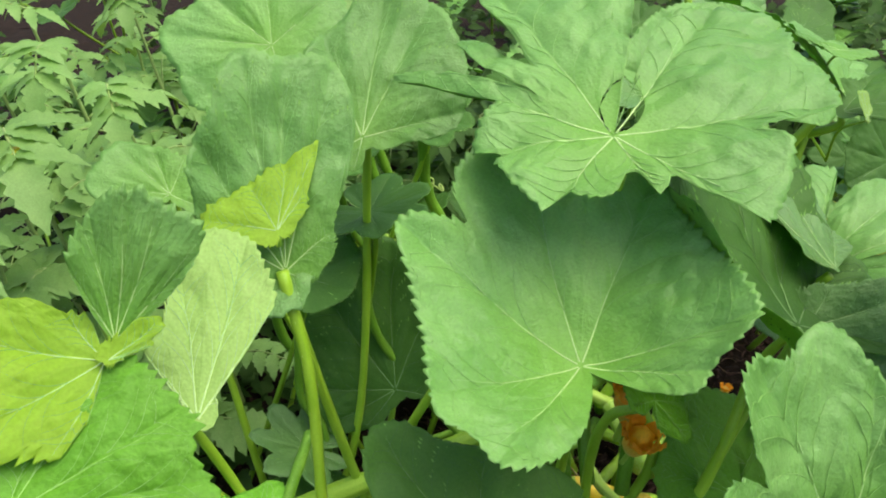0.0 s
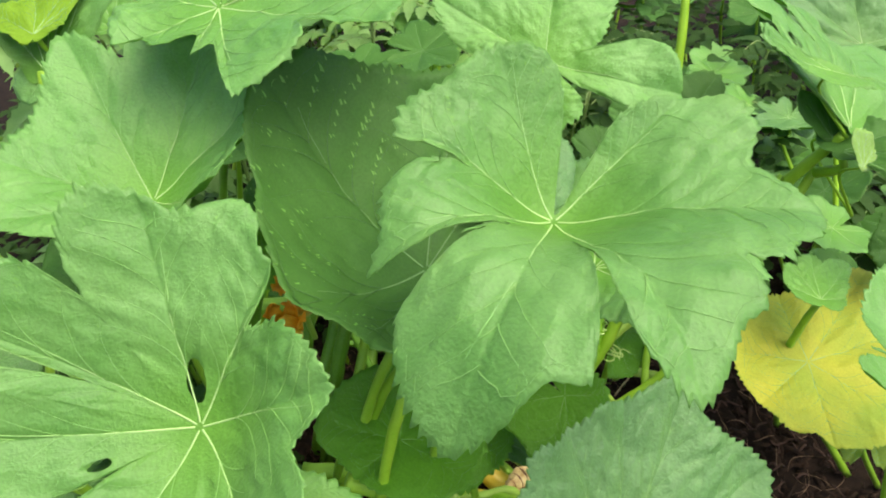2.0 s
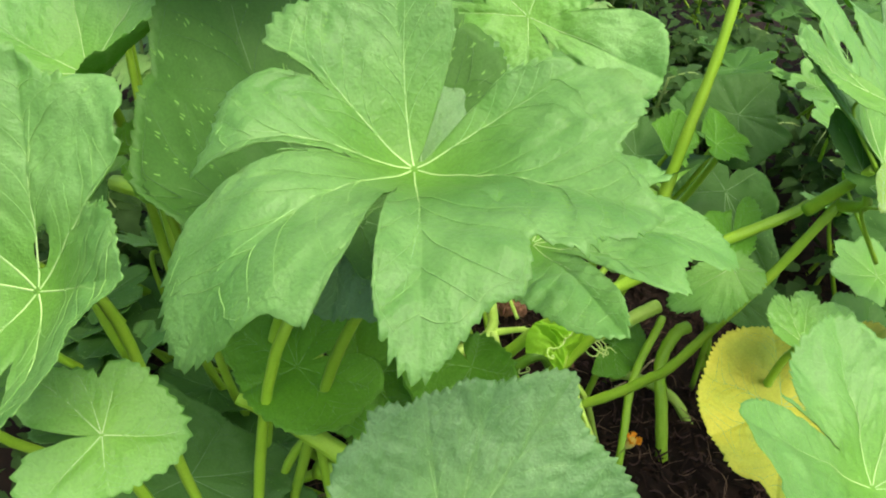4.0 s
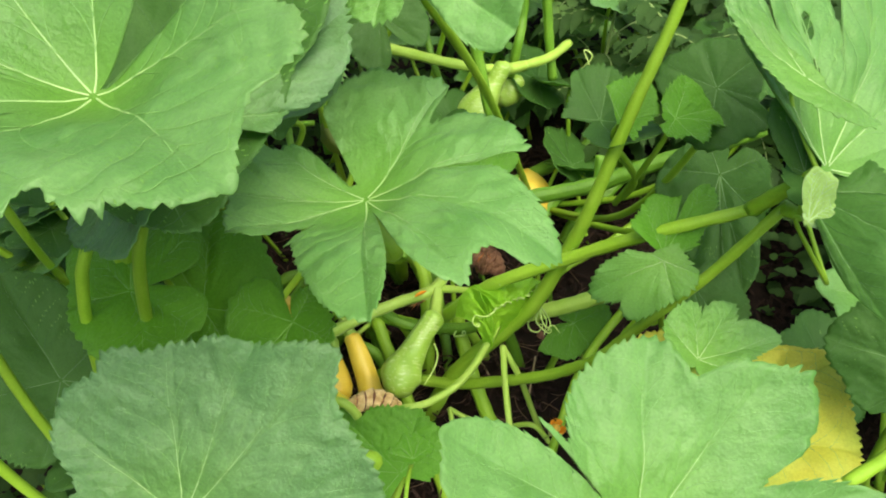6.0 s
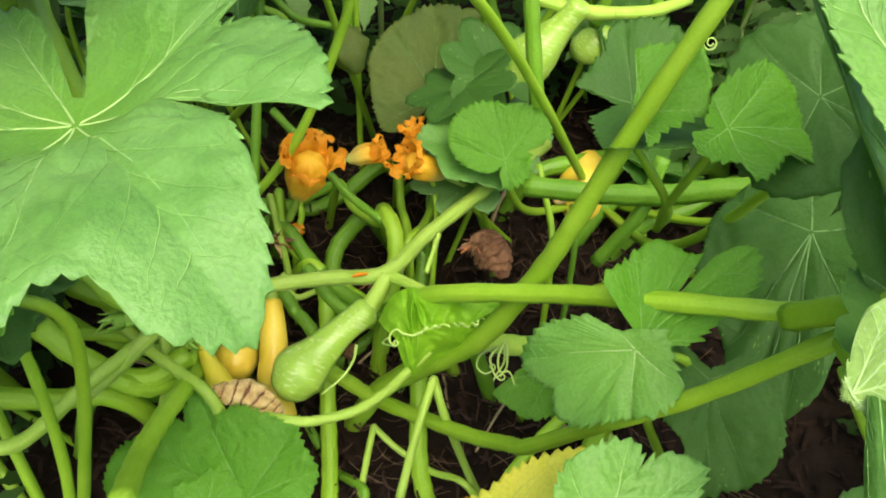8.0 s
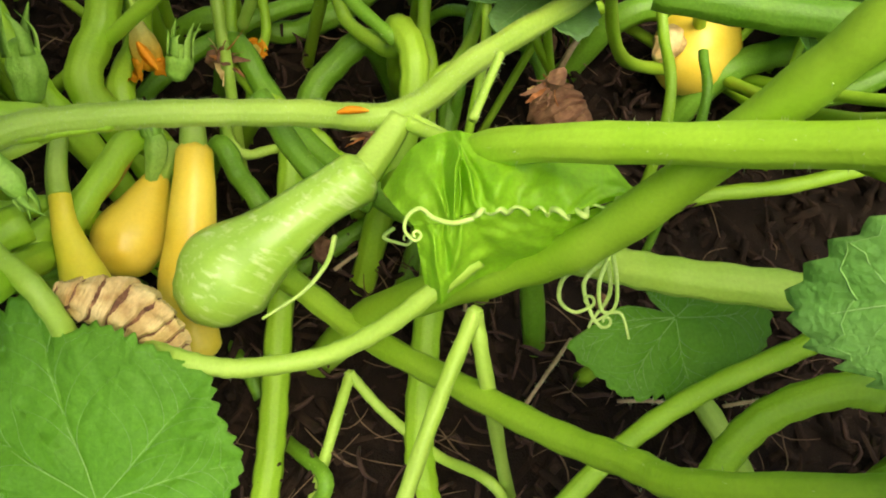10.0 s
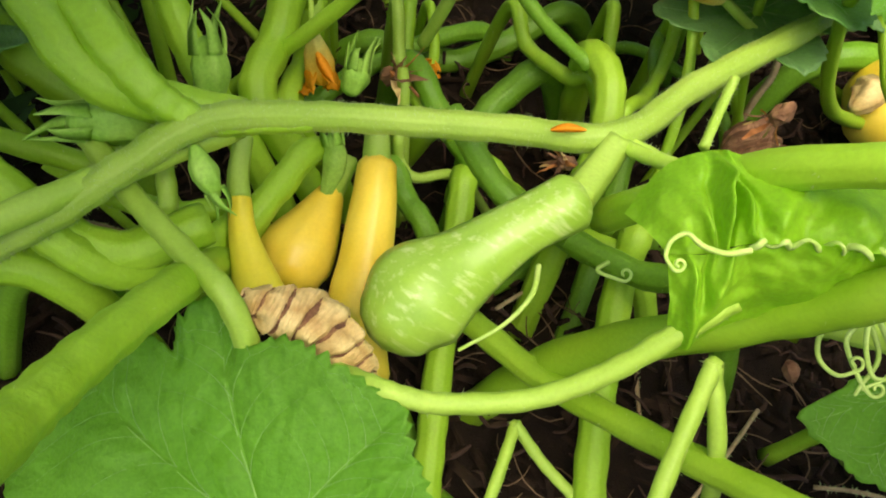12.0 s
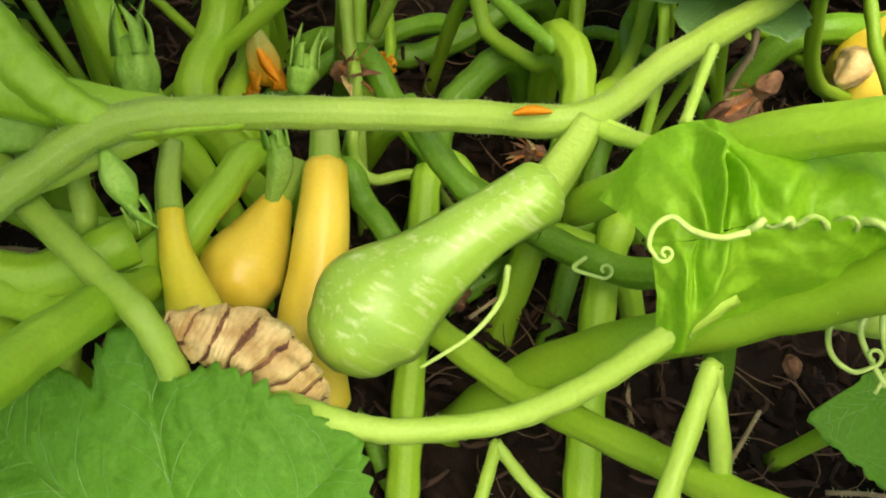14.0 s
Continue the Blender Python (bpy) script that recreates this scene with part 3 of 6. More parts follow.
squash_leaf((0.310, 0.504, 0.724), (26, 0, 93), 0.209, ((-95, 0.64), (-71, 1.1), (0, 1.0), (61, 0.87), (86, 0.89), (126, 0.58), (172, 0.59)), ((-129, 0.4), (-72, 0.75), (-32, 0.78)), (0.58, 0.01, 0.45), "deep", "large toothed squash leaf, its green darkened for shade", foot=[(0.24, 0.46, 0.50), (0.12, 0.45, -0.02)])
squash_leaf((0.405, 0.675, 0.637), (16, 5.8, -65.3), 0.174, ((-85, 0.75), (-38, 0.88), (-4, 1.11), (21, 1.01), (45, 1.05), (122, 0.70), (147, 0.75), (180, 0.56),), ((-35, 0.32), (32, 0.16), (96, 0.31),), (-0.17, 0.09, -0.12, -0.13, -0.18, 0.03, -0.28), "green", "large bright green squash leaf with a toothed edge", cup=0.47, outline=((-180, 0.56), (-169, 0.44), (-168, 0.38), (-167, 0.15), (-150, 0.13), (-149, 0.47), (-148, 0.54), (-142, 0.61), (-129, 0.70), (-118, 0.73), (-100, 0.71), (-79, 0.50), (-67, 0.68), (-30, 0.59), (-22, 0.80), (5, 1.06), (8, 0.94), (9, 0.93), (15, 0.94), (25, 0.95), (28, 0.86), (30, 0.74), (36, 0.74), (39, 0.90), (71, 0.67), (90, 0.50), (91, 0.53), (143, 0.68), (158, 0.75),), foot=[(0.252, 0.626, 0.584), (0.037, 0.560, 0.507), (-0.209, 0.485, 0.454)], stalk=0.0098)
squash_leaf((0.759, 0.710, 0.583), (19.8, 17.6, 59.1), 0.125, ((-75, 1.37), (-6, 1.14), (28, 1.16), (69, 1.22), (92, 1.46),), ((-54, 0.25),), (0.06, 0.14, -0.01, -0.02, 0.01, 0.08, 0.04), "green", "large bright green squash leaf with a toothed edge", cup=0.28, outline=((-179, 0.12), (-150, 0.20), (-137, 0.32), (-130, 0.49), (-123, 0.59), (-118, 0.71), (-114, 0.84), (-111, 0.98), (-104, 1.15), (-97, 1.39), (-96, 1.40), (-91, 1.22), (-86, 1.32), (-81, 1.32), (-66, 1.17), (-52, 0.92), (-48, 0.70), (-38, 0.89), (0, 1.08), (8, 0.93), (19, 1.09), (34, 1.21), (40, 1.17), (52, 0.98), (53, 0.94), (54, 0.82), (57, 0.73), (62, 0.98), (83, 1.59), (96, 1.25), (99, 1.11), (111, 0.70), (115, 0.61), (127, 0.45), (133, 0.32), (147, 0.19),))
squash_leaf((0.587, 1.055, 0.653), (39.9, 5.6, 82.4), 0.216, ((-28, 0.83), (3, 0.98), (40, 1.31), (59, 0.80), (110, 1.13),), ((90, 0.74),), (-0.14, -0.12, -0.19, 0.00, -0.01, 0.01, -0.07), "green", "large green squash leaf with torn holes, curling at the rim", cup=0.23, outline=((-180, 0.03), (-36, 0.03), (-33, 0.72), (-19, 0.85), (-14, 0.75), (-13, 0.52), (-12, 0.75), (-5, 0.84), (16, 0.96), (17, 0.91), (18, 0.76), (19, 0.71), (22, 0.62), (23, 0.52), (24, 0.86), (33, 1.06), (47, 1.05), (50, 0.76), (69, 0.87), (83, 1.06), (96, 0.98), (112, 1.01), (116, 1.01), (117, 0.90), (119, 0.86), (120, 0.05), (122, 0.05), (123, 0.02), (124, 0.05), (125, 0.02), (127, 0.04), (128, 0.02), (129, 0.04), (130, 0.02), (133, 0.04),), foot=[(0.529, 1.062, 0.550)], stalk=0.007, holes=((6, 0.62, 0.014, 0.005), (4, 0.42, 0.010, 0.004)))
squash_leaf((0.586, 1.038, 0.631), (2, 16, -115), 0.148, ((-69.3, 0.66), (-30.6, 1.01), (0.1, 1.09), (7.1, 0.45)), ((134.4, 0.08),), (0.03, -0.02, 0.04), "deep", "large toothed squash leaf, its green darkened for shade", outline=((-100.3, 0.45), (-79.5, 0.48), (-51.3, 0.83), (-15.1, 1.11), (3.1, 0.91), (5.0, 0.76), (6.1, 0.63), (8.1, 0.26), (9.1, 0.15)), foot=[(0.559, 1.072, 0.570)], stalk=0.006)
squash_leaf((0.614, 1.013, 0.629), (60, 9, 40), 0.047, ((-54, 0.19), (-18, 1.08), (0, 1.0), (30, 0.57), (109, 0.2)), (), (-0.00, -0.00, -0.00), "under", "folded pale rim of a squash leaf at its stalk", foot=[(0.62, 1.10, 0.5)], stalk=0.002)
squash_leaf((0.548, 1.029, 0.737), (-13.7, 16.5, -66.8), 0.120, ((-173, 0.76), (-148, 0.63), (4, 0.59),), (), (0.01, -0.04, 0.16, 0.00, -0.00, 0.02, -0.04), "green", "bright squash leaf lobe folding over its own blade", cup=0.02, outline=((-180, 0.65), (-157, 0.81), (-147, 0.36), (-146, 0.32), (-138, 0.23), (-111, 0.13), (-71, 0.10), (-21, 0.13), (1, 0.21), (22, 0.51), (32, 0.36), (49, 0.26), (76, 0.20), (110, 0.20), (134, 0.23), (156, 0.33), (166, 0.43), (174, 0.57),), foot=[(0.585, 1.053, 0.643)], stalk=0.002)
# the leaf's own underside in shade, put in as a darkened fold
squash_leaf((0.570, 1.054, 0.636), (56, -27, 62), 0.079, ((-48, 0.2), (0, 1.0), (21, 0.67), (89, 0.17)), (), (-0.00, 0.00, -0.00), "deep", "fold of a squash leaf, its green darkened for shade", foot=[(0.62, 1.10, 0.5)], stalk=0.002)
squash_leaf((0.013, 0.320, 0.645), (20, -8, 41), 0.149, ((-91, 0.05), (-75, 0.3), (-40, 0.61), (0, 1.0), (41, 0.65), (93, 0.7), (127, 0.45)), (), (0.00, -0.00, 0.00), "deep", "large toothed squash leaf, its green darkened for shade")
squash_leaf((-0.100, 0.734, 0.370), (56, 2, 4), 0.225, ((-141, 0.33), (-116, 0.53), (-87, 0.64), (-34, 0.85), (0, 1.0), (24, 0.58), (103, 0.21)), (), (0.00, -0.00, 0.01), "deep", "large toothed squash leaf, its green darkened for shade")
squash_leaf((-0.146, 0.483, 0.825), (55, 3, 21), 0.190, ((-47, 0.43), (-23, 0.67), (0, 1.0), (11, 0.91), (25, 0.92), (60, 0.28), (127, 0.12)), ((12, 0.64),), (0.00, -0.00, 0.00), "green", "large bright green squash leaf with a toothed edge")
squash_leaf((-0.146, 0.485, 0.867), (32, 12, 3), 0.061, ((-88, 1.01), (-36, 0.75), (0, 1.0), (16, 1.42), (27, 0.75)), (), (0.00, 0.00, 0.00), "backlit", "upturned rim of a squash leaf, its thin underside lit through", stalk=0.003, foot=[(-0.159, 0.541, 0.802), (-0.178, 0.571, 0.718)])
squash_leaf((-0.150, 0.506, 0.837), (3, 35, -69), 0.045, ((-138, 0.87), (-44, 0.72), (0, 1.0), (65, 0.87), (92, 1.28), (113, 1.45)), ((36, 0.66),), (-0.00, -0.00, 0.00), "blue", "blue-green, finely wrinkled squash leaf with a toothed edge", stalk=0.003)
squash_leaf((-0.204, 0.301, 0.921), (14, 31, -42), 0.038, ((0, 1.0), (18, 0.64), (26, 0.28)), (), (-0.00, 0.00, -0.00), "backlit", "upturned rim of a squash leaf, its thin underside lit through", stalk=0.003, foot=[(-0.215, 0.314, 0.896), (-0.245, 0.339, 0.820)])
squash_leaf((-0.104, 0.727, 0.802), (40, 9, -3), 0.189, ((-177, 0.2), (-126, 0.3), (-28, 0.67), (0, 1.0), (18, 0.94), (67, 0.64)), ((32, 0.83),), (0.00, 0.00, 0.00), "green", "large bright green squash leaf with a toothed edge")
squash_leaf((-0.212, 0.840, 0.860), (45, 5, 10), 0.095, ((-126, 1.19), (-82, 1.32), (-46, 0.95), (0, 1.0), (51, 1.11), (166, 0.66)), (), (0.00, -0.00, 0.00), "green", "bright green squash leaf with a toothed edge")
squash_leaf((-0.205, 0.316, 0.921), (46.9, 21.4, 14.6), 0.091, ((-36, 0.56), (-17, 0.82), (-0, 0.95), (14, 0.90), (36, 0.73),), (), (0.00, 0.00, 0.00, 0.00, 0.00, 0.00, 0.00), "green", "bright green squash leaf with a toothed edge", cup=0.45, outline=((-178, 0.02), (-84, 0.02), (-53, 0.06), (-47, 0.13), (-41, 0.30), (-39, 0.39), (-8, 0.93), (29, 0.89), (43, 0.45), (45, 0.32), (47, 0.25), (52, 0.14), (58, 0.09), (91, 0.03),))
squash_leaf((-0.180, 0.326, 0.832), (24, 16, -2), 0.140, ((-50.0, 0.44), (-21.0, 0.79), (0.2, 1.0), (19.3, 0.68), (21.3, 0.34)), ((165.2, 0.03),), (0.00, 0.00, 0.00), "under", "large pale green upturned, underside showing, squash leaf with a toothed edge", outline=((-52.0, 0.12), (-51.0, 0.36), (-36.1, 0.48), (-26.7, 0.68), (-11.7, 1.03), (7.5, 0.87), (20.3, 0.5), (22.3, 0.14)), stalk=0.004)
squash_leaf((-0.209, 0.305, 0.916), (-2, -31, 132.6), 0.100, ((-39, 0.59), (-2, 0.89), (40, 0.85), (81, 0.39),), (), (0.00, 0.00, 0.00, 0.00, 0.00, 0.00, 0.00), "backlit", "thin yellow-green, lit through, squash leaf with a toothed edge", cup=0.15, outline=((-180, 0.03), (-51, 0.03), (-48, 0.36), (-43, 0.46), (-27, 0.66), (71, 0.55), (83, 0.37), (103, 0.26), (106, 0.03),))
squash_leaf((-0.243, 0.222, 0.888), (15.2, 23, -13.4), 0.120, ((-101, 0.39), (-15, 0.39), (1, 0.78), (32, 0.85), (57, 0.87), (76, 0.92),), (), (0.00, 0.00, 0.00, 0.00, 0.00, 0.00, 0.00), "leaf", "mid-green squash leaf with a toothed edge", cup=0.1, outline=((-180, 0.09), (-166, 0.13), (-155, 0.22), (-117, 0.28), (-75, 0.38), (-54, 0.44), (-36, 0.39), (-10, 0.49), (9, 0.86), (25, 0.84), (39, 0.88), (48, 0.81), (63, 0.91), (82, 0.67), (90, 0.50), (91, 0.33), (93, 0.19), (98, 0.09), (103, 0.06), (129, 0.05),))
squash_leaf((-0.122, 0.172, 0.912), (-26, 28, -29), 0.086, ((-125, 0.22), (-41, 0.37), (-15, 0.66), (0, 1.0), (89, 0.27), (155, 0.35)), ((11, 0.34),), (-0.02, 0.02, -0.03), "leaf", "mid-green squash leaf with a toothed edge")
squash_leaf((-0.315, 0.687, 0.762), (39, -1, 26), 0.057, ((-101, 0.58), (-65, 1.51), (-27, 1.45), (0, 1.0), (41, 0.81), (134, 0.92)), (), (0.00, -0.00, 0.00), "green", "bright green squash leaf with a toothed edge")
squash_leaf((0.325, 0.516, 0.707), (1, 33, -110), 0.125, ((-123, 0.28), (-68, 0.42), (-31, 0.9), (0, 1.0), (33, 0.82), (56, 0.72)), (), (0.00, 0.00, 0.00), "blue", "large blue-green, finely wrinkled squash leaf with a toothed edge", foot=[(0.25, 0.47, 0.52), (0.16, 0.42, -0.02)])
squash_leaf((0.363, 0.563, 0.739), (21.7, 15.7, 49.2), 0.125, ((-48, 0.32), (-6, 1.20), (28, 1.20), (62, 0.52),), (), (0.00, 0.00, 0.00, 0.00, 0.00, 0.00, 0.00), "blue", "blue-green, finely wrinkled squash leaf with a toothed edge", cup=0.1, outline=((-180, 0.03), (-60, 0.03), (-56, 0.24), (-30, 0.44), (-11, 0.49), (-9, 0.57), (-8, 1.17), (1, 1.33), (16, 1.38), (34, 1.11), (44, 1.01), (53, 0.83), (61, 0.61), (86, 0.39), (88, 0.28), (89, 0.04),), foot=[(0.31, 0.43, 0.58), (0.24, 0.36, -0.02)])
squash_leaf((0.299, 0.759, 0.812), (44, -1, 29), 0.118, ((-94.1, 0.84), (-55.9, 1.19), (8.9, 1.01), (105.9, 1.22), (166.8, 0.61)), ((76.0, 0.42), (131.1, 0.08)), (-0.00, 0.00, 0.00), "green", "large bright green squash leaf with a toothed edge", outline=((-172.5, 0.59), (-149.3, 0.34), (-87.5, 0.67), (-84.4, 0.48), (-78.8, 0.74), (-66.4, 1.01), (-34.7, 1.12), (43.5, 0.94), (57.8, 0.7), (77.0, 0.56), (78.0, 0.85), (89.3, 1.12), (113.4, 1.24), (120.6, 1.02), (123.4, 0.6), (138.9, 0.47), (151.7, 0.6)), foot=[(0.12, 1.0, 0.45), (-0.05, 1.25, -0.02)])
squash_leaf((0.288, 0.461, 0.512), (-6, -5, 166), 0.059, ((-134, 1.6), (-102, 1.6), (0, 1.0), (59, 1.59), (94, 1.6), (110, 1.6), (142, 1.6)), (), (0.06, -0.02, 0.02), "leaf", "mid-green squash leaf with a toothed edge")
squash_leaf((0.197, 0.347, 0.315), (30, -1, 99), 0.150, ((-141, 0.7), (-72, 0.88), (0, 1.0), (73, 0.54), (129, 0.88), (159, 0.71)), (), (-0.01, -0.01, -0.00), "deep", "toothed squash leaf, its green darkened for shade")
squash_leaf((0.362, 0.258, 0.667), (-15, 23, -38), 0.060, ((-138, 1.19), (-113, 0.89), (-84, 0.97), (0, 1.0), (79, 0.74), (127, 1.15)), ((-99, 0.72),), (0.00, 0.00, 0.00), "green", "bright green squash leaf with a toothed edge")
squash_leaf((0.164, 0.585, 0.603), (23, 29, -25), 0.212, ((-115, 0.32), (-69, 0.93), (-26, 1.03), (0, 1.0), (9, 0.92), (25, 0.47)), (), (0.02, -0.04, 0.25), "blue", "large blue-green, finely wrinkled squash leaf with a toothed edge", foot=[(0.20, 0.50, 0.5), (0.02, 0.55, -0.02)])
squash_leaf((0.056, 0.859, 0.591), (36, -22, 96), 0.089, ((-144, 0.84), (-72, 0.72), (0, 1.0), (82, 0.72), (161, 0.82)), (), (0.00, 0.00, 0.00), "deep", "toothed squash leaf, its green darkened for shade")
squash_leaf((0.418, 0.688, 0.126), (19, -15.1, 104.5), 0.115, ((-92, 0.78), (-38, 1.32), (-1, 1.11), (63, 0.79), (95, 0.71),), (), (-0.03, 0.15, -0.02, 0.01, -0.01, 0.03, -0.02), "leaf", "mid-green squash leaf with shallow lobes", cup=0.02, outline=((-178, 0.06), (-141, 0.09), (-120, 0.18), (-115, 0.25), (-111, 0.35), (-101, 0.49), (-97, 0.59), (-85, 0.90), (-76, 1.14), (-66, 1.27), (-56, 1.48), (-46, 1.45), (-33, 1.25), (-20, 1.12), (-15, 0.95), (-11, 1.06), (6, 0.99), (9, 0.82), (18, 0.85), (41, 0.77), (56, 0.76), (74, 0.72), (113, 0.60), (128, 0.54), (140, 0.41), (152, 0.34), (156, 0.19), (161, 0.12), (170, 0.07),), foot=[(0.46, 0.62, -0.02)], holes=((-33, 0.55, 0.0026, 0.0022), (-22, 0.57, 0.0030, 0.0026)))
squash_leaf((0.619, 0.928, 0.480), (-5, 15, -13), 0.101, ((-109.2, 0.5), (-67.7, 0.66), (-35.4, 0.82), (-0.0, 1.03), (32.9, 0.39)), ((-59.3, 0.56), (137.5, 0.08)), (0.00, 0.00, -0.01), "green", "bright green squash leaf with a toothed edge", outline=((-174.4, 0.2), (-82.6, 0.6), (-46.9, 0.74), (-26.6, 0.65), (-18.0, 0.81), (8.8, 0.68), (89.3, 0.24)), foot=[(0.60, 0.98, 0.30), (0.62, 1.15, -0.02)])
squash_leaf((0.488, 1.002, 0.460), (-0.3, 36.8, -58.6), 0.080, ((-171, 0.22), (-0, 0.52), (54, 0.60), (136, 1.18),), ((115, 0.84),), (-0.13, 0.11, -0.04, -0.15, 0.07, -0.03, 0.01), "green", "bright green squash leaf with a toothed edge", cup=0.03, outline=((-180, 0.39), (-176, 0.29), (-140, 0.18), (-103, 0.20), (-88, 0.25), (-77, 0.32), (-55, 0.30), (-33, 0.33), (-15, 0.40), (29, 0.58), (48, 0.59), (67, 0.66), (78, 0.75), (87, 0.87), (101, 0.98), (124, 1.03), (129, 1.13), (146, 1.06), (151, 0.97), (158, 0.84), (165, 0.66), (177, 0.52),), foot=[(0.47, 1.06, 0.3), (0.43, 1.2, -0.02)], stalk=0.004)
squash_leaf((0.479, 1.011, 0.457), (16.8, 3.7, 48.2), 0.080, ((-29, 0.82), (0, 0.88), (22, 1.31), (67, 0.44),), ((10, 0.16),), (-0.00, -0.02, -0.01, -0.00, -0.00, -0.01, -0.01), "leaf", "mid-green squash leaf with a toothed edge", cup=0.24, outline=((-180, 0.03), (-69, 0.03), (-65, 0.61), (-43, 0.69), (-17, 0.91), (-1, 0.88), (7, 0.92), (13, 0.99), (35, 1.13), (41, 0.88), (48, 0.69), (56, 0.55), (75, 0.28), (86, 0.19), (89, 0.03),), foot=[(0.43, 1.12, 0.3), (0.42, 1.25, -0.02)], stalk=0.004)
squash_leaf((0.453, 1.124, 0.316), (-23, 9, -113), 0.103, ((-120, 0.51), (-20, 0.93), (0, 1.0), (23, 0.57), (129, 0.44)), (), (0.00, -0.00, -0.00), "deep", "toothed squash leaf, its green darkened for shade", foot=[(0.46, 1.2, -0.02)], stalk=0.004)
squash_leaf((0.277, 1.066, 0.496), (9.4, -6.1, 47.3), 0.085, ((-98, 0.59), (-30, 0.89), (5, 0.90), (108, 0.85), (155, 1.30),), (), (-0.00, -0.09, 0.09, 0.03, -0.03, 0.05, -0.09), "deep", "toothed squash leaf, its green darkened for shade", cup=0.3, outline=((-180, 0.85), (-169, 0.65), (-155, 0.53), (-151, 0.40), (-145, 0.29), (-137, 0.21), (-126, 0.16), (-115, 0.22), (-109, 0.28), (-102, 0.42), (-77, 0.54), (-55, 0.58), (-48, 0.67), (-42, 0.79), (33, 0.70), (49, 0.64), (70, 0.62), (85, 0.66), (99, 0.75), (116, 0.93), (124, 1.07), (133, 1.30), (168, 1.30), (169, 1.28), (173, 1.07),), foot=[(0.33, 1.10, 0.42), (0.25, 1.16, 0.28)], stalk=0.0035)
squash_leaf((0.382, 1.082, 0.563), (-5.9, 18.3, -10.3), 0.075, ((-113, 0.33), (-52, 0.89), (-7, 1.07), (13, 1.07), (77, 0.61), (140, 0.50),), ((20, 0.60),), (0.02, 0.03, -0.14, 0.01, 0.00, 0.01, -0.20), "leaf", "mid-green young squash leaf with a lobed, toothed edge", cup=0.18, outline=((-180, 0.25), (-148, 0.24), (-120, 0.30), (-102, 0.39), (-76, 0.58), (-32, 0.96), (-20, 1.06), (22, 0.80), (23, 0.59), (41, 0.56), (83, 0.46), (88, 0.39), (164, 0.40), (167, 0.24), (171, 0.15),), foot=[(0.33, 1.10, 0.42), (0.25, 1.16, 0.28)], stalk=0.0035)
squash_leaf((0.349, 1.251, 0.378), (-26, 18, -135), 0.227, ((-111, 0.28), (-35, 0.43), (-9, 0.81), (0, 1.0), (15, 0.62), (102, 0.37), (166, 0.3)), (), (-0.00, 0.00, -0.00), "deep", "large toothed squash leaf, its green darkened for shade")
squash_leaf((0.256, 1.334, 0.412), (25, -20, 49), 0.109, ((-62, 0.5), (-23, 0.9), (0, 1.0), (28, 0.85), (86, 0.53)), (), (0.00, -0.00, 0.00), "deep", "toothed squash leaf, its green darkened for shade")
squash_leaf((0.110, 1.024, 0.265), (31, -4, 77), 0.073, ((-71.1, 0.98), (-11.7, 1.03), (30.4, 1.03), (171.0, 0.49)), ((-150.3, 0.08), (-0.1, 0.92), (66.7, 0.41)), (0.00, -0.00, 0.00), "leaf", "mid-green squash leaf with a toothed edge", outline=((-111.6, 0.51), (-45.0, 1.13), (54.2, 0.94), (65.7, 0.61)))
squash_leaf((-0.109, 0.984, 0.188), (34, -2, 80), 0.131, ((-124, 0.69), (-34, 0.89), (0, 1.0), (38, 1.05), (85, 0.49), (177, 0.56)), (), (0.00, -0.00, 0.00), "olive", "large dull olive wilting squash leaf with a toothed edge")
squash_leaf((0.747, 1.124, 0.478), (50, -14, 32), 0.110, ((-132, 0.68), (-80, 0.96), (-44, 0.87), (0, 1.0), (43, 0.99), (136, 1.0), (177, 0.96)), (), (0.00, 0.00, 0.00), "deep", "toothed squash leaf, its green darkened for shade")
squash_leaf((0.630, 0.938, 0.360), (5, 11, -9.9), 0.130, ((-125, 0.79), (-171, 0.86), (141, 1.0), (89, 1.12), (30, 1.40), (-2, 1.55), (-50, 0.85)), (), (0.02, 0.0, 0.02, 0.0, 0.0, 0.0, 0.0), "yellow", "large yellow ageing squash leaf with a toothed edge", cup=0.05, outline=((-154, 0.86), (-140, 0.84), (176, 0.90), (165, 0.94), (152, 0.88), (117, 1.08), (60, 1.15), (14, 1.42), (-12, 1.30), (-24, 1.0), (-36, 0.86), (-84, 0.86), (-105, 0.82)), foot=[(0.66, 1.0, 0.2), (0.75, 1.1, -0.02)])
squash_leaf((0.727, 0.900, 0.317), (30, -1, -6), 0.060, ((-171, 0.92), (-117, 0.68), (-54, 0.79), (0, 1.0), (63, 1.09), (146, 0.86)), (), (0.00, -0.00, 0.00), "yellow2", "yellow-green ageing squash leaf with a toothed edge", foot=[(0.80, 1.1, -0.02)], stalk=0.004)
squash_leaf((0.334, 1.042, 0.145), (1, 21, -2), 0.066, ((-132, 0.4), (-40, 0.61), (0, 1.0), (85, 0.82), (133, 1.0), (168, 1.18), (179, 0.77)), ((57, 0.71),), (-0.00, -0.00, 0.02), "leaf", "mid-green squash leaf with a toothed edge", foot=[(0.31, 1.03, -0.02)], stalk=0.005)
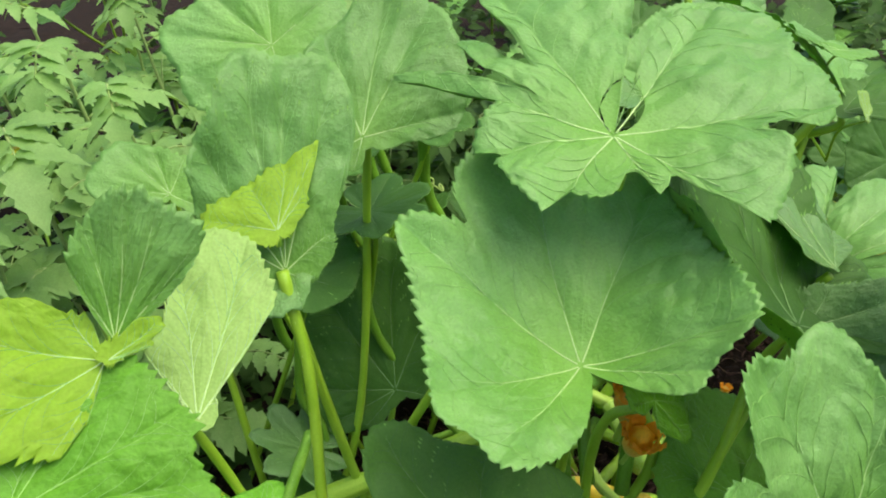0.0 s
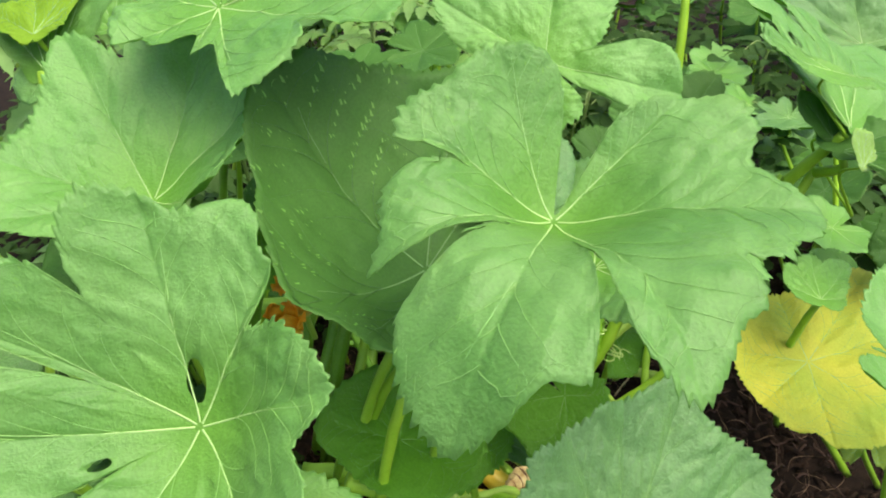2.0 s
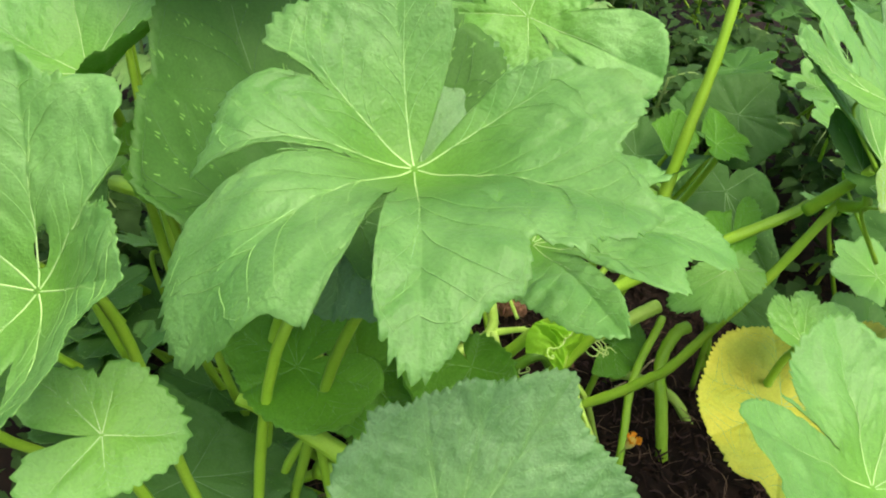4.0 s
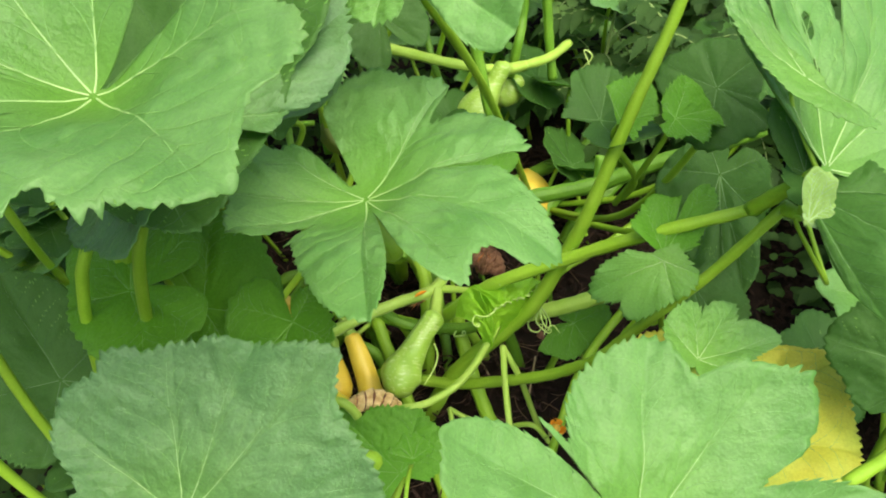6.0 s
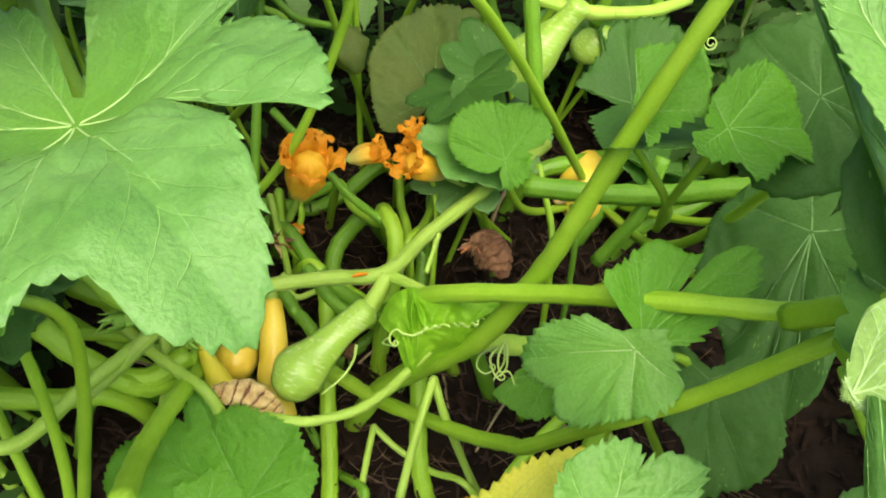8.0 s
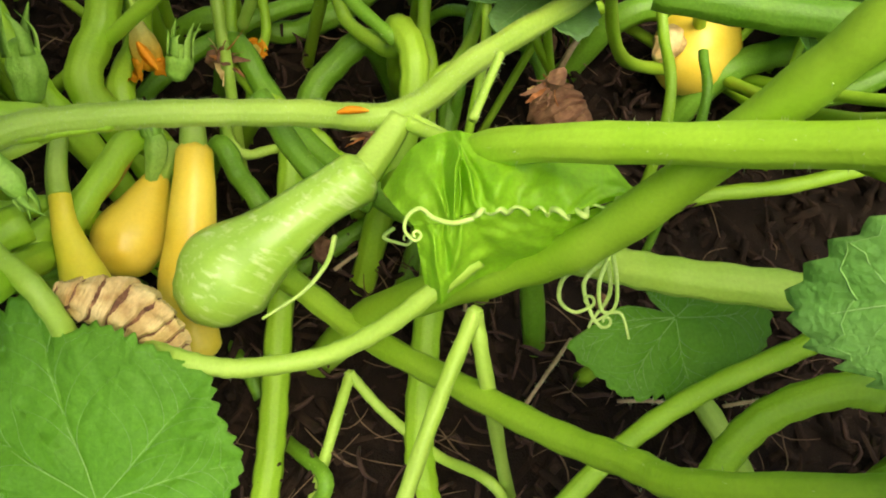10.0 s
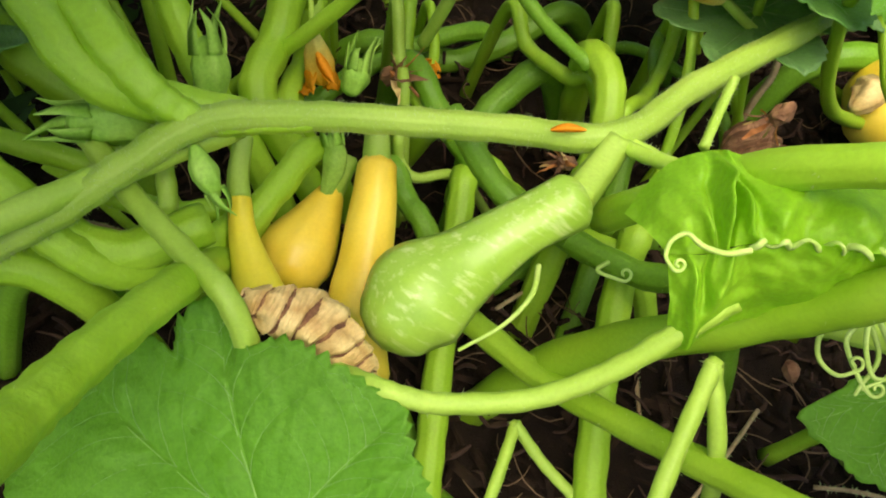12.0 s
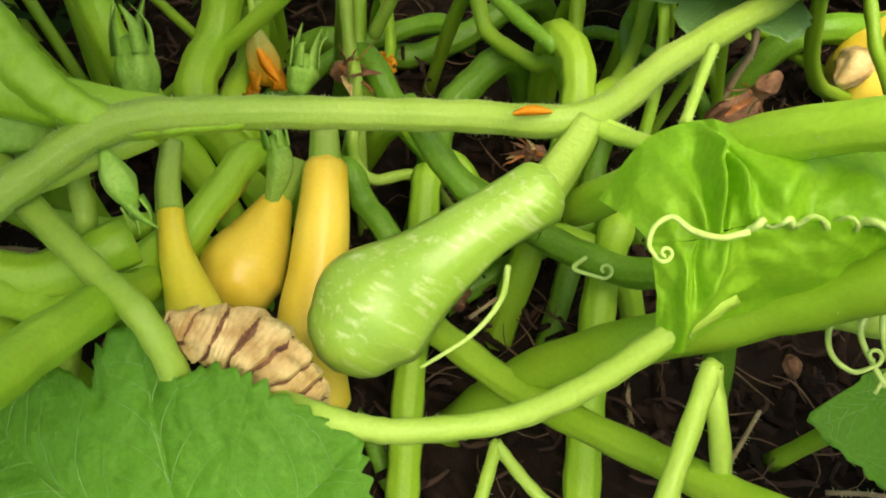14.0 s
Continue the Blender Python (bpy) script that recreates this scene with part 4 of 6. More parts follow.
squash_leaf((0.342, 1.036, 0.550), (24.3, 11.7, 40.5), 0.055, ((-46, 0.80), (2, 1.10), (60, 0.81), (136, 0.60),), (), (-0.01, 0.02, -0.01, -0.00, 0.00, -0.00, 0.00), "leaf", "small folded bright squash leaf with a toothed edge", cup=0.26, outline=((-180, 0.11), (-102, 0.11), (-67, 0.19), (-58, 0.26), (-50, 0.38), (-48, 0.55), (-34, 0.84), (-12, 0.97), (16, 0.98), (30, 0.93), (40, 0.86), (67, 0.69), (78, 0.57), (96, 0.46), (102, 0.44), (116, 0.48), (137, 0.27), (138, 0.26), (151, 0.17),), foot=[(0.33, 1.10, 0.42), (0.25, 1.16, 0.28)], stalk=0.0035)
squash_leaf((0.481, 0.677, 0.281), (7, 13, 79), 0.034, ((-65, 1.01), (-34, 0.77), (0, 1.0), (33, 0.94), (66, 0.95)), (), (0.00, 0.00, 0.00), "leaf", "bright green young squash leaf with a toothed edge", foot=[(0.52, 0.62, 0.15), (0.5, 0.5, -0.02)], stalk=0.003)
squash_leaf((0.357, 0.546, 0.459), (-25, 16, -32), 0.052, ((-100, 0.88), (0, 1.0), (35, 1.32), (64, 0.83)), (), (-0.00, -0.00, -0.00), "deep", "toothed squash leaf, its green darkened for shade")
squash_leaf((0.115, 0.099, 0.855), (16, 21, 14), 0.039, ((-75, 1.49), (-44, 1.07), (0, 1.0), (53, 1.0), (74, 1.18)), (), (0.00, -0.00, 0.00), "green", "bright green squash leaf with a toothed edge")
squash_leaf((0.065, 0.204, 0.740), (22, 16, 20), 0.050, ((-167, 0.5), (-84, 0.93), (-32, 0.98), (0, 1.0), (48, 1.36), (71, 1.35)), (), (0.00, 0.00, 0.00), "blue", "blue-green, finely wrinkled squash leaf with a toothed edge")
squash_leaf((0.551, 1.419, 0.609), (32, -31, 63), 0.157, ((-129, 0.4), (-58, 0.57), (-24, 0.75), (0, 1.0), (40, 0.82), (119, 0.43)), (), (0.00, -0.00, 0.00), "blue", "large blue-green, finely wrinkled squash leaf with a toothed edge")
squash_leaf((0.319, 0.520, 0.483), (-3, 26, -38), 0.084, ((-131, 1.37), (-98, 1.29), (0, 1.0), (49, 0.76), (103, 0.83), (147, 0.9), (180, 0.91)), (), (0.00, 0.00, 0.00), "leaf", "mid-green squash leaf with a toothed edge", foot=[(0.25, 0.45, 0.3), (0.20, 0.40, -0.02)])
squash_leaf((0.419, 0.585, 0.531), (3, 27, -61), 0.047, ((-88, 0.78), (0, 1.0), (86, 1.13), (106, 1.6), (171, 1.6)), (), (-0.00, 0.00, 0.00), "leaf", "mid-green shaded squash leaf with a toothed edge")
squash_leaf((0.159, 0.416, 0.730), (10, 38, 0), 0.049, ((-125, 0.75), (0, 1.0), (70, 0.78), (118, 0.95), (173, 0.58)), (), (-0.00, -0.00, 0.00), "leaf", "mid-green squash leaf with a toothed edge")
squash_leaf((0.367, 1.158, 0.570), (6, 41, -57), 0.050, ((-171, 1.55), (-126, 1.35), (-58, 1.45), (0, 1.0), (18, 1.6), (79, 1.6)), (), (-0.00, 0.00, 0.00), "deep", "toothed squash leaf, its green darkened for shade")


# ---- fruit, vines and stalks round the young squash ----
def along(points, radii, sides=28, steps=10, rib=0.0, ribs=10, twist=0.0, lump=0.0, seed=3):
    """A rounded body along a spline, closed at both ends; radii: one for each point."""
    line = spline(points, steps)
    n = len(line)
    rad = spline([(r, 0, 0) for r in radii], steps)
    rad = [max(0.0004, q[0]) for q in rad]
    verts, faces = [], []
    side = (line[1] - line[0]).normalized().orthogonal().normalized()
    first = (line[1] - line[0]).normalized()
    last = (line[-1] - line[-2]).normalized()
    caps_a = [(0.0, 0.25), (0.35, 0.7), (0.75, 0.93)]
    rows = [(line[0] - first * rad[0] * (0.6 - 0.6 * u), rad[0] * v, 0) for u, v in caps_a]
    rows += [(line[i], rad[i], i / (n - 1)) for i in range(n)]
    rows += [(line[-1] + last * rad[-1] * (0.6 - 0.6 * u), rad[-1] * v, 1) for u, v in reversed(caps_a)]
    for i, (p, r, w) in enumerate(rows):
        a, b = rows[max(0, i - 1)][0], rows[min(len(rows) - 1, i + 1)][0]
        t = (b - a).normalized()
        side = (side - t * side.dot(t)).normalized()
        other = t.cross(side)
        for k in range(sides):
            ang = 2 * math.pi * k / sides
            q = 1 + rib * math.cos(ang * ribs + twist * w)
            q += lump * noise.noise(Vector((math.cos(ang) * 1.5, math.sin(ang) * 1.5, w * 4 + seed)))
            verts.append(p + (side * math.cos(ang) + other * math.sin(ang)) * r * q)
    m = len(rows)
    for i in range(m - 1):
        for k in range(sides):
            k2 = (k + 1) % sides
            faces.append((i * sides + k, i * sides + k2, (i + 1) * sides + k2, (i + 1) * sides + k))
    faces.append(tuple(reversed(range(sides))))
    faces.append(tuple((m - 1) * sides + k for k in range(sides)))
    return verts, faces


def fruit(name, points, radii, mat, label, category="squash", stalk=None, stalk_r=0.006, group="", rib=0.015, ribs=10, lump=0.04, scar=0.0):
    """A squash along its axis, with its stalk; local z runs along it, so that its streaks do too."""
    a, b = Vector(points[0]), Vector(points[-1])
    m = Matrix.Translation(a) @ (b - a).to_track_quat("Z", "Y").to_matrix().to_4x4()
    inv = m.inverted()
    thing = new(name)
    thing.matrix_world = m
    tagged(thing, label, category, group)
    part("body", along([inv @ Vector(p) for p in points], radii, rib=rib, ribs=ribs, lump=lump), mat, thing)
    if stalk:
        line = spline([inv @ Vector(p) for p in stalk], 8)
        n = len(line)
        part("stalk", tube(line, [stalk_r * (1 + 0.25 * i / n) for i in range(n)], 14, 0.12, 5), VINE, thing)
    if scar:
        part("blossom_scar", along([inv @ b, inv @ b + (inv @ b - inv @ Vector(points[-2])).normalized() * 0.004], [scar, scar * 0.6], 16, 4, 0.2, 7), SCAR, thing)
    return thing


SCAR = material("blossom_scar_dark", (0.13, 0.055, 0.03), (0.30, 0.15, 0.07), 0.9, 200, 0.8)
PALE = material("tendril_pale", (0.36, 0.54, 0.10), (0.46, 0.62, 0.18), 0.5, 60, 0.1)
CRISP = material("leaf_glossy_young", (0.22, 0.50, 0.016), (0.30, 0.58, 0.03), 0.46, 18, 0.3, (0.36, 0.66, 0.03), 0.4, spec=0.4, quilt=0.6)
DRY = material("dry_brown", (0.16, 0.07, 0.035), (0.30, 0.16, 0.08), 0.85, 120, 0.8)
STRAW = material("straw_tan", (0.40, 0.30, 0.16), (0.28, 0.20, 0.10), 0.8, 120, 0.4)
BUDG = material("bud_grey_green", (0.22, 0.45, 0.045), (0.33, 0.55, 0.09), 0.6, 50, 0.3)
CUP = material("petal_cup", (0.86, 0.50, 0.03), (0.90, 0.58, 0.06), 0.55, 60, 0.3, (0.85, 0.6, 0.1), 0.25, centre=((0.58, 0.62, 0.16), (0.90, 0.50, 0.03), 0.006, 0.034))
PALEP = material("petal_pale_yellow", (0.93, 0.74, 0.18), (0.94, 0.64, 0.12), 0.55, 90, 0.2, (0.95, 0.75, 0.2), 0.25)
SHELL = material("blossom_tan", (0.46, 0.28, 0.09), (0.80, 0.63, 0.28), 0.6, 75, 0.4, spec=0.3)

# the pale streaks run along the fruit
streaks = SQUASH.node_tree.nodes["Mapping"]
streaks.vector_type = "TEXTURE"
streaks.inputs["Rotation"].default_value = (Vector((0.307, 0.743, 0.148)) - Vector((0.249, 0.837, 0.191))).to_track_quat("Z", "Y").to_euler()
streaks.inputs["Scale"].default_value = (1 / 260, 1 / 260, 1 / 42)
fruit("butternut_squash", [(0.249, 0.837, 0.191), (0.261, 0.809, 0.178), (0.278, 0.781, 0.165), (0.294, 0.757, 0.156), (0.307, 0.743, 0.148)],
      [0.0166, 0.0168, 0.0218, 0.0306, 0.0235], SQUASH, "young green butternut squash with pale streaks, hanging from the vine",
      stalk=[(0.209, 0.866, 0.198), (0.225, 0.855, 0.193), (0.248, 0.839, 0.192)], stalk_r=0.0085, scar=0.008, rib=0.028, ribs=9)
fruit("yellow_squash", [(0.219, 0.647, 0.135), (0.239, 0.651, 0.128), (0.260, 0.659, 0.120), (0.276, 0.665, 0.115)], [0.0072, 0.0085, 0.0125, 0.0160],
      LEMON, "small yellow squash with a slim green-stalked neck", stalk=[(0.182, 0.646, 0.151), (0.204, 0.645, 0.142), (0.219, 0.647, 0.136)], stalk_r=0.006, group="yellow squashes")
fruit("yellow_squash", [(0.177, 0.698, 0.094), (0.199, 0.688, 0.084), (0.218, 0.679, 0.078), (0.232, 0.675, 0.075)], [0.010, 0.020, 0.026, 0.022],
      YELLOW, "rounded yellow squash half hidden between two others", group="yellow squashes", scar=0.007, stalk=[(0.148, 0.710, 0.098), (0.177, 0.699, 0.094)])
fruit("yellow_squash", [(0.178, 0.729, 0.128), (0.202, 0.728, 0.116), (0.233, 0.725, 0.098), (0.265, 0.721, 0.083), (0.302, 0.729, 0.067)], [0.0130, 0.0152, 0.0172, 0.0185, 0.016],
      YELLOW, "long bright yellow squash standing behind the green one", stalk=[(0.153, 0.728, 0.140), (0.177, 0.729, 0.129)], stalk_r=0.008, group="yellow squashes")
def withered_blossom(points, radii, skin=None, dark=None):
    """A spent blossom twisted shut: folds that wind round it, brown in the creases."""
    line = spline(points, 40)
    rad = [q[0] for q in spline([(r, 0, 0) for r in radii], 40)]
    n, sides = len(line), 130
    verts, faces, mats, deep = [], [], [], []
    side = (line[1] - line[0]).orthogonal().normalized()
    for i in range(n):
        t = (line[min(i + 1, n - 1)] - line[max(i - 1, 0)]).normalized()
        side = (side - t * side.dot(t)).normalized()
        other = t.cross(side)
        w = i / (n - 1)
        for k in range(sides):
            a = 2 * math.pi * k / sides
            turn = a + w * 40 + 10.0 * w * w + 2.0 * noise.noise(Vector((math.cos(a) * 1.2, math.sin(a) * 1.2, w * 3)))
            lap = (turn / (2 * math.pi)) % 1.0
            # each petal edge laps over the next: a slow rise and a sharp fall
            fold = lap ** 0.7 if lap < 0.88 else 0.914 * (1 - lap) / 0.12
            fine = abs(math.sin(turn * 2.5 + 3 * noise.noise(Vector((a, w * 4, 1.0)))))
            bump = noise.noise(Vector((math.cos(a) * 1.8, math.sin(a) * 1.8, w * 6 + 3)))
            deep.append(fold + 0.30 * bump)
            r = rad[i] * (0.82 + 0.20 * fold + 0.04 * fine + 0.20 * bump)
            verts.append(line[i] + (side * math.cos(a) + other * math.sin(a)) * r)
    for i in range(n - 1):
        for k in range(sides):
            k2 = (k + 1) % sides
            faces.append((i * sides + k, i * sides + k2, (i + 1) * sides + k2, (i + 1) * sides + k))
            mats.append(1 if deep[i * sides + k] < 0.20 else 0)
    faces += [tuple(reversed(range(sides))), tuple((n - 1) * sides + k for k in range(sides))]
    mats += [0, 0]
    thing = new("withered_blossom")
    part("folded_petals", (verts, [f for f, k in zip(faces, mats) if k == 0]), skin or SHELL, thing)
    used = sorted({v for f, k in zip(faces, mats) if k == 1 for v in f})
    place = {v: i for i, v in enumerate(used)}
    part("crease", ([verts[v] for v in used], [tuple(place[v] for v in f) for f, k in zip(faces, mats) if k == 1]), dark or SCAR, thing, "dark brown creases")
    return thing


withered = withered_blossom([(0.308, 0.664, 0.167), (0.311, 0.676, 0.166), (0.315, 0.694, 0.162), (0.323, 0.712, 0.156), (0.333, 0.724, 0.149), (0.343, 0.733, 0.143)], [0.0056, 0.0115, 0.0165, 0.0154, 0.0118, 0.0045])
tagged(withered, "withered tan squash blossom, twisted shut, streaked brown", "blossom")


def vine(name, points, r, mat=None, label="", group="vines", **more):
    points = [Vector(p) for p in points]
    # low ends run on into the mulch
    for end, before in ((0, 1), (-1, -2)):
        if points[end].z < 0.13:
            d = points[end] - points[before]
            d.z = 0
            p = points[end] + (d.normalized() * 0.05 if d.length > 1e-4 else Vector((0.02, 0.02, 0)))
            p.z = -0.05
            points.insert(0, p) if end == 0 else points.append(p)
    return stem(name, points, r, mat, label, "vine", group, **more)


vine("vine", [(0.302, 0.536, 0.182), (0.277, 0.574, 0.192), (0.255, 0.601, 0.201), (0.228, 0.637, 0.210), (0.204, 0.685, 0.195), (0.192, 0.738, 0.185), (0.193, 0.802, 0.186), (0.203, 0.867, 0.197), (0.147, 0.928, 0.190), (0.082, 1.017, 0.189), (0.003, 1.121, 0.177)],
     0.0082, VINE, "pale green hairy squash vine with a forked joint", fuzz=5000, end=0.0088)
vine("leaf_stalk", [(0.338, 0.712, 0.152), (0.352, 0.731, 0.166), (0.359, 0.751, 0.167), (0.361, 0.771, 0.167), (0.358, 0.811, 0.170), (0.352, 0.844, 0.190), (0.344, 0.870, 0.216), (0.334, 0.893, 0.232)], 0.0055, VINE, "thin pale green stalk curving below the squash", "leaf stalks", fuzz=60)
vine("leaf_stalk", [(0.219, 0.567, 0.195), (0.231, 0.579, 0.185), (0.258, 0.602, 0.182), (0.293, 0.636, 0.183), (0.315, 0.659, 0.180), (0.332, 0.671, 0.150), (0.345, 0.676, 0.09)], 0.0066, VINE, "pale green stalk sloping down behind the leaf", "leaf stalks")
vine("leaf_stalk", [(0.490, 0.624, 0.338), (0.427, 0.616, 0.270), (0.397, 0.618, 0.246), (0.355, 0.627, 0.217), (0.302, 0.637, 0.173), (0.243, 0.638, 0.108), (0.196, 0.665, 0.118), (0.150, 0.690, 0.106)], 0.0105, STEM, "thick bright green stalk crossing in front", "leaf stalks", end=0.0095)
vine("leaf_stalk", [(0.274, 0.552, 0.178), (0.282, 0.572, 0.162), (0.280, 0.593, 0.141), (0.258, 0.620, 0.120), (0.210, 0.648, 0.096)], 0.0098, STEM, "thick curved green stalk", "leaf stalks")
vine("leaf_stalk", [(0.211, 0.538, 0.153), (0.218, 0.570, 0.131), (0.218, 0.605, 0.117), (0.201, 0.646, 0.091)], 0.0075, STEM, "green stalk low among the others", "leaf stalks")
vine("leaf_stalk", [(0.219, 0.607, 0.169), (0.238, 0.611, 0.152), (0.246, 0.605, 0.134), (0.263, 0.604, 0.110), (0.287, 0.595, 0.086)], 0.0058, VINE, "short pale green upright stalk", "leaf stalks")
vine("leaf_stalk", [(0.252, 0.511, 0.082), (0.246, 0.547, 0.068), (0.240, 0.588, 0.056), (0.219, 0.629, 0.045)], 0.009, SHADESTEM, "green stalk lying low, darkened for shade", "leaf stalks")
vine("leaf_stalk", [(0.234, 0.864, 0.160), (0.297, 0.898, 0.278), (0.375, 0.969, 0.376), (0.446, 1.019, 0.459), (0.503, 1.081, 0.513), (0.519, 1.100, 0.535)], 0.0100, STEM, "thick ribbed bright green stalk", "leaf stalks", rib=0.07, end=0.0062, fuzz=500)
vine("leaf_stalk", [(0.340, 1.105, 0.800), (0.354, 1.070, 0.689), (0.360, 1.032, 0.579), (0.366, 0.994, 0.451), (0.359, 0.979, 0.378), (0.348, 0.945, 0.271), (0.326, 0.915, 0.201), (0.295, 0.852, 0.095)], 0.0055, STEM, "long straight bright green stalk leaning across", "leaf stalks", end=0.0135)
vine("leaf_stalk", [(0.219, 0.754, 0.058), (0.251, 0.795, 0.062), (0.303, 0.839, 0.082), (0.362, 0.889, 0.130), (0.416, 0.924, 0.190), (0.451, 0.945, 0.242), (0.472, 0.954, 0.279), (0.500, 0.985, 0.365), (0.530, 1.030, 0.460), (0.559, 1.072, 0.578)], 0.0100, STEM, "long bright green stalk slanting over the mulch", "leaf stalks", end=0.0058, fuzz=120)
vine("leaf_stalk", [(0.282, 0.959, 0.153), (0.309, 0.992, 0.176), (0.330, 1.024, 0.194), (0.354, 1.076, 0.216), (0.362, 1.102, 0.219)], 0.0118, VINE, "thick pale green stalk under the curled leaf", "leaf stalks")
def knee(points, i):
    """The points with a sharp bend at the i-th."""
    p = [Vector(q) for q in points]
    return p[:i] + [p[i].lerp(p[i - 1], 0.10), p[i], p[i].lerp(p[i + 1], 0.10)] + p[i + 1:]


stub = [((0.454, 0.843, 0.155), (0.398, 0.869, 0.176), (0.347, 0.896, 0.193)), ((0.347, 0.896, 0.193), (0.382, 0.909, 0.145), (0.409, 0.959, -0.030))]
vine("broken_stalk", knee([*stub[0], *stub[1][1:]], 2), 0.0046, VINE, "broken green stalk bent double over the mulch", "leaf stalks", fuzz=40)
vine("broken_stalk", knee([(0.389, 0.804, -0.020), (0.341, 0.822, 0.008), (0.306, 0.835, 0.014), (0.328, 0.855, 0.002), (0.346, 0.873, -0.002), (0.372, 0.899, 0.001), (0.405, 0.932, 0.028)], 2), 0.0042, VINE, "thin stalk bent to a sharp knee", "leaf stalks")
vine("leaf_stalk", [(0.421, 0.763, -0.015), (0.369, 0.772, -0.006), (0.321, 0.777, 0.002), (0.261, 0.782, 0.015), (0.160, 0.793, 0.047), (0.119, 0.797, 0.055)], 0.0105, STEM, "thick green upright stalk in shade", "leaf stalks")
vine("leaf_stalk", [(0.424, 0.888, -0.011), (0.386, 0.885, -0.007), (0.347, 0.886, 0.001), (0.283, 0.896, 0.021), (0.212, 0.910, 0.055), (0.176, 0.922, 0.074)], 0.0115, STEM, "thick green stalk standing on the mulch", "leaf stalks", rib=0.1)
vine("leaf_stalk", [(0.022, 0.749, 0.081), (0.072, 0.778, 0.072), (0.126, 0.815, 0.064), (0.179, 0.866, 0.068), (0.220, 0.912, 0.082), (0.251, 0.962, 0.100)], 0.0098, SHADESTEM, "green stalk arching behind the squash, darkened for shade", "leaf stalks")
vine("leaf_stalk", [(0.402, 0.795, -0.040), (0.381, 0.813, 0.000), (0.331, 0.779, -0.040), (0.283, 0.756, -0.020)], 0.006, SHADESTEM, "green stalk on the mulch, darkened for shade", "leaf stalks")
vine("leaf_stalk", [(0.439, 0.952, 0.058), (0.405, 1.000, 0.105), (0.387, 1.041, 0.142), (0.379, 1.088, 0.187), (0.372, 1.110, 0.193)], 0.0068, STEM, "bright green stalk rising over the mulch", "leaf stalks")
vine("leaf_stalk", [(0.440, 1.057, 0.067), (0.416, 1.068, 0.113), (0.404, 1.084, 0.150), (0.404, 1.111, 0.182), (0.410, 1.133, 0.185)], 0.0105, STEM, "thick green stalk curving up from the mulch", "leaf stalks")
vine("leaf_stalk", [(0.333, 1.115, 0.000), (0.382, 1.134, 0.000), (0.431, 1.137, 0.000)], 0.009, VINE, "pale green stalk lying on the mulch", "leaf stalks")
vine("leaf_stalk", [(0.176, 0.933, 0.224), (0.191, 0.925, 0.218), (0.221, 0.910, 0.211)], 0.0030, VINE, "thin cut stalk on the vine", "leaf stalks")
vine("leaf_stalk", [(0.211, 0.869, 0.198), (0.222, 0.878, 0.203), (0.238, 0.889, 0.213), (0.263, 0.899, 0.224)], 0.0045, VINE, "short stalk at the vine joint", "leaf stalks", fuzz=60)
vine("leaf_stalk", [(0.206, 0.874, 0.196), (0.223, 0.891, 0.200), (0.241, 0.908, 0.205)], 0.004, VINE, "short stalk at the vine joint", "leaf stalks")
# broad stalks at the crown behind
for a, b, c, r in (((0.113, 0.472, 0.182), (0.150, 0.513, 0.172), (0.164, 0.550, 0.148), 0.013), ((0.017, 0.561, 0.134), (0.052, 0.580, 0.112), (0.087, 0.603, 0.093), 0.0125), ((-0.027, 0.657, 0.120), (0.020, 0.644, 0.094), (0.073, 0.634, 0.082), 0.0145), ((-0.056, 0.669, 0.086), (-0.005, 0.664, 0.054), (0.055, 0.654, 0.050), 0.012), ((0.070, 0.515, 0.165), (0.110, 0.516, 0.150), (0.149, 0.538, 0.123), 0.009)):
    vine("leaf_stalk", [a, b, c, (c[0] + 0.02, c[1] + 0.03, c[2] - 0.05)], r, STEM, "broad green stalk rising from the crown", "leaf stalks", rib=0.08)
# green stems tangled behind


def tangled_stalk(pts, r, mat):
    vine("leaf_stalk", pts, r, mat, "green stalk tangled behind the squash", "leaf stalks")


tangled_stalk([(0.165, 0.872, 0.060), (0.128, 0.890, 0.110), (0.095, 0.893, 0.140), (0.058, 0.885, 0.135), (0.030, 0.892, 0.090), (0.015, 0.900, 0.030)], 0.0115, STEM)
tangled_stalk([(-0.027, 0.832, 0.107), (0.008, 0.847, 0.096), (0.048, 0.877, 0.101), (0.064, 0.897, 0.103)], 0.0062, STEM)
tangled_stalk([(-0.037, 0.920, 0.109), (0.014, 0.916, 0.090), (0.060, 0.918, 0.084)], 0.0060, STEM)
tangled_stalk([(-0.025, 0.973, 0.117), (0.010, 0.965, 0.099), (0.057, 0.940, 0.096), (0.097, 0.908, 0.100)], 0.0058, STEM)
tangled_stalk([(-0.058, 0.995, 0.102), (-0.027, 0.968, 0.081), (0.046, 0.950, 0.081)], 0.0050, SHADESTEM)
tangled_stalk([(0.008, 0.871, 0.069), (0.026, 0.834, 0.056), (0.052, 0.813, 0.040), (0.114, 0.798, 0.009)], 0.0120, SHADESTEM)
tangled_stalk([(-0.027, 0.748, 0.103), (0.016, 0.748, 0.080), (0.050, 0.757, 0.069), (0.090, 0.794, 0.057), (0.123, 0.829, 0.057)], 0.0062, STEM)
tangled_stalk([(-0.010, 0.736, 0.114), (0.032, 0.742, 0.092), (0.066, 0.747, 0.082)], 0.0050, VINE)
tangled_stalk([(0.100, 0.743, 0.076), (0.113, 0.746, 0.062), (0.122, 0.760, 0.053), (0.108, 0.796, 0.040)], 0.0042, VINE)
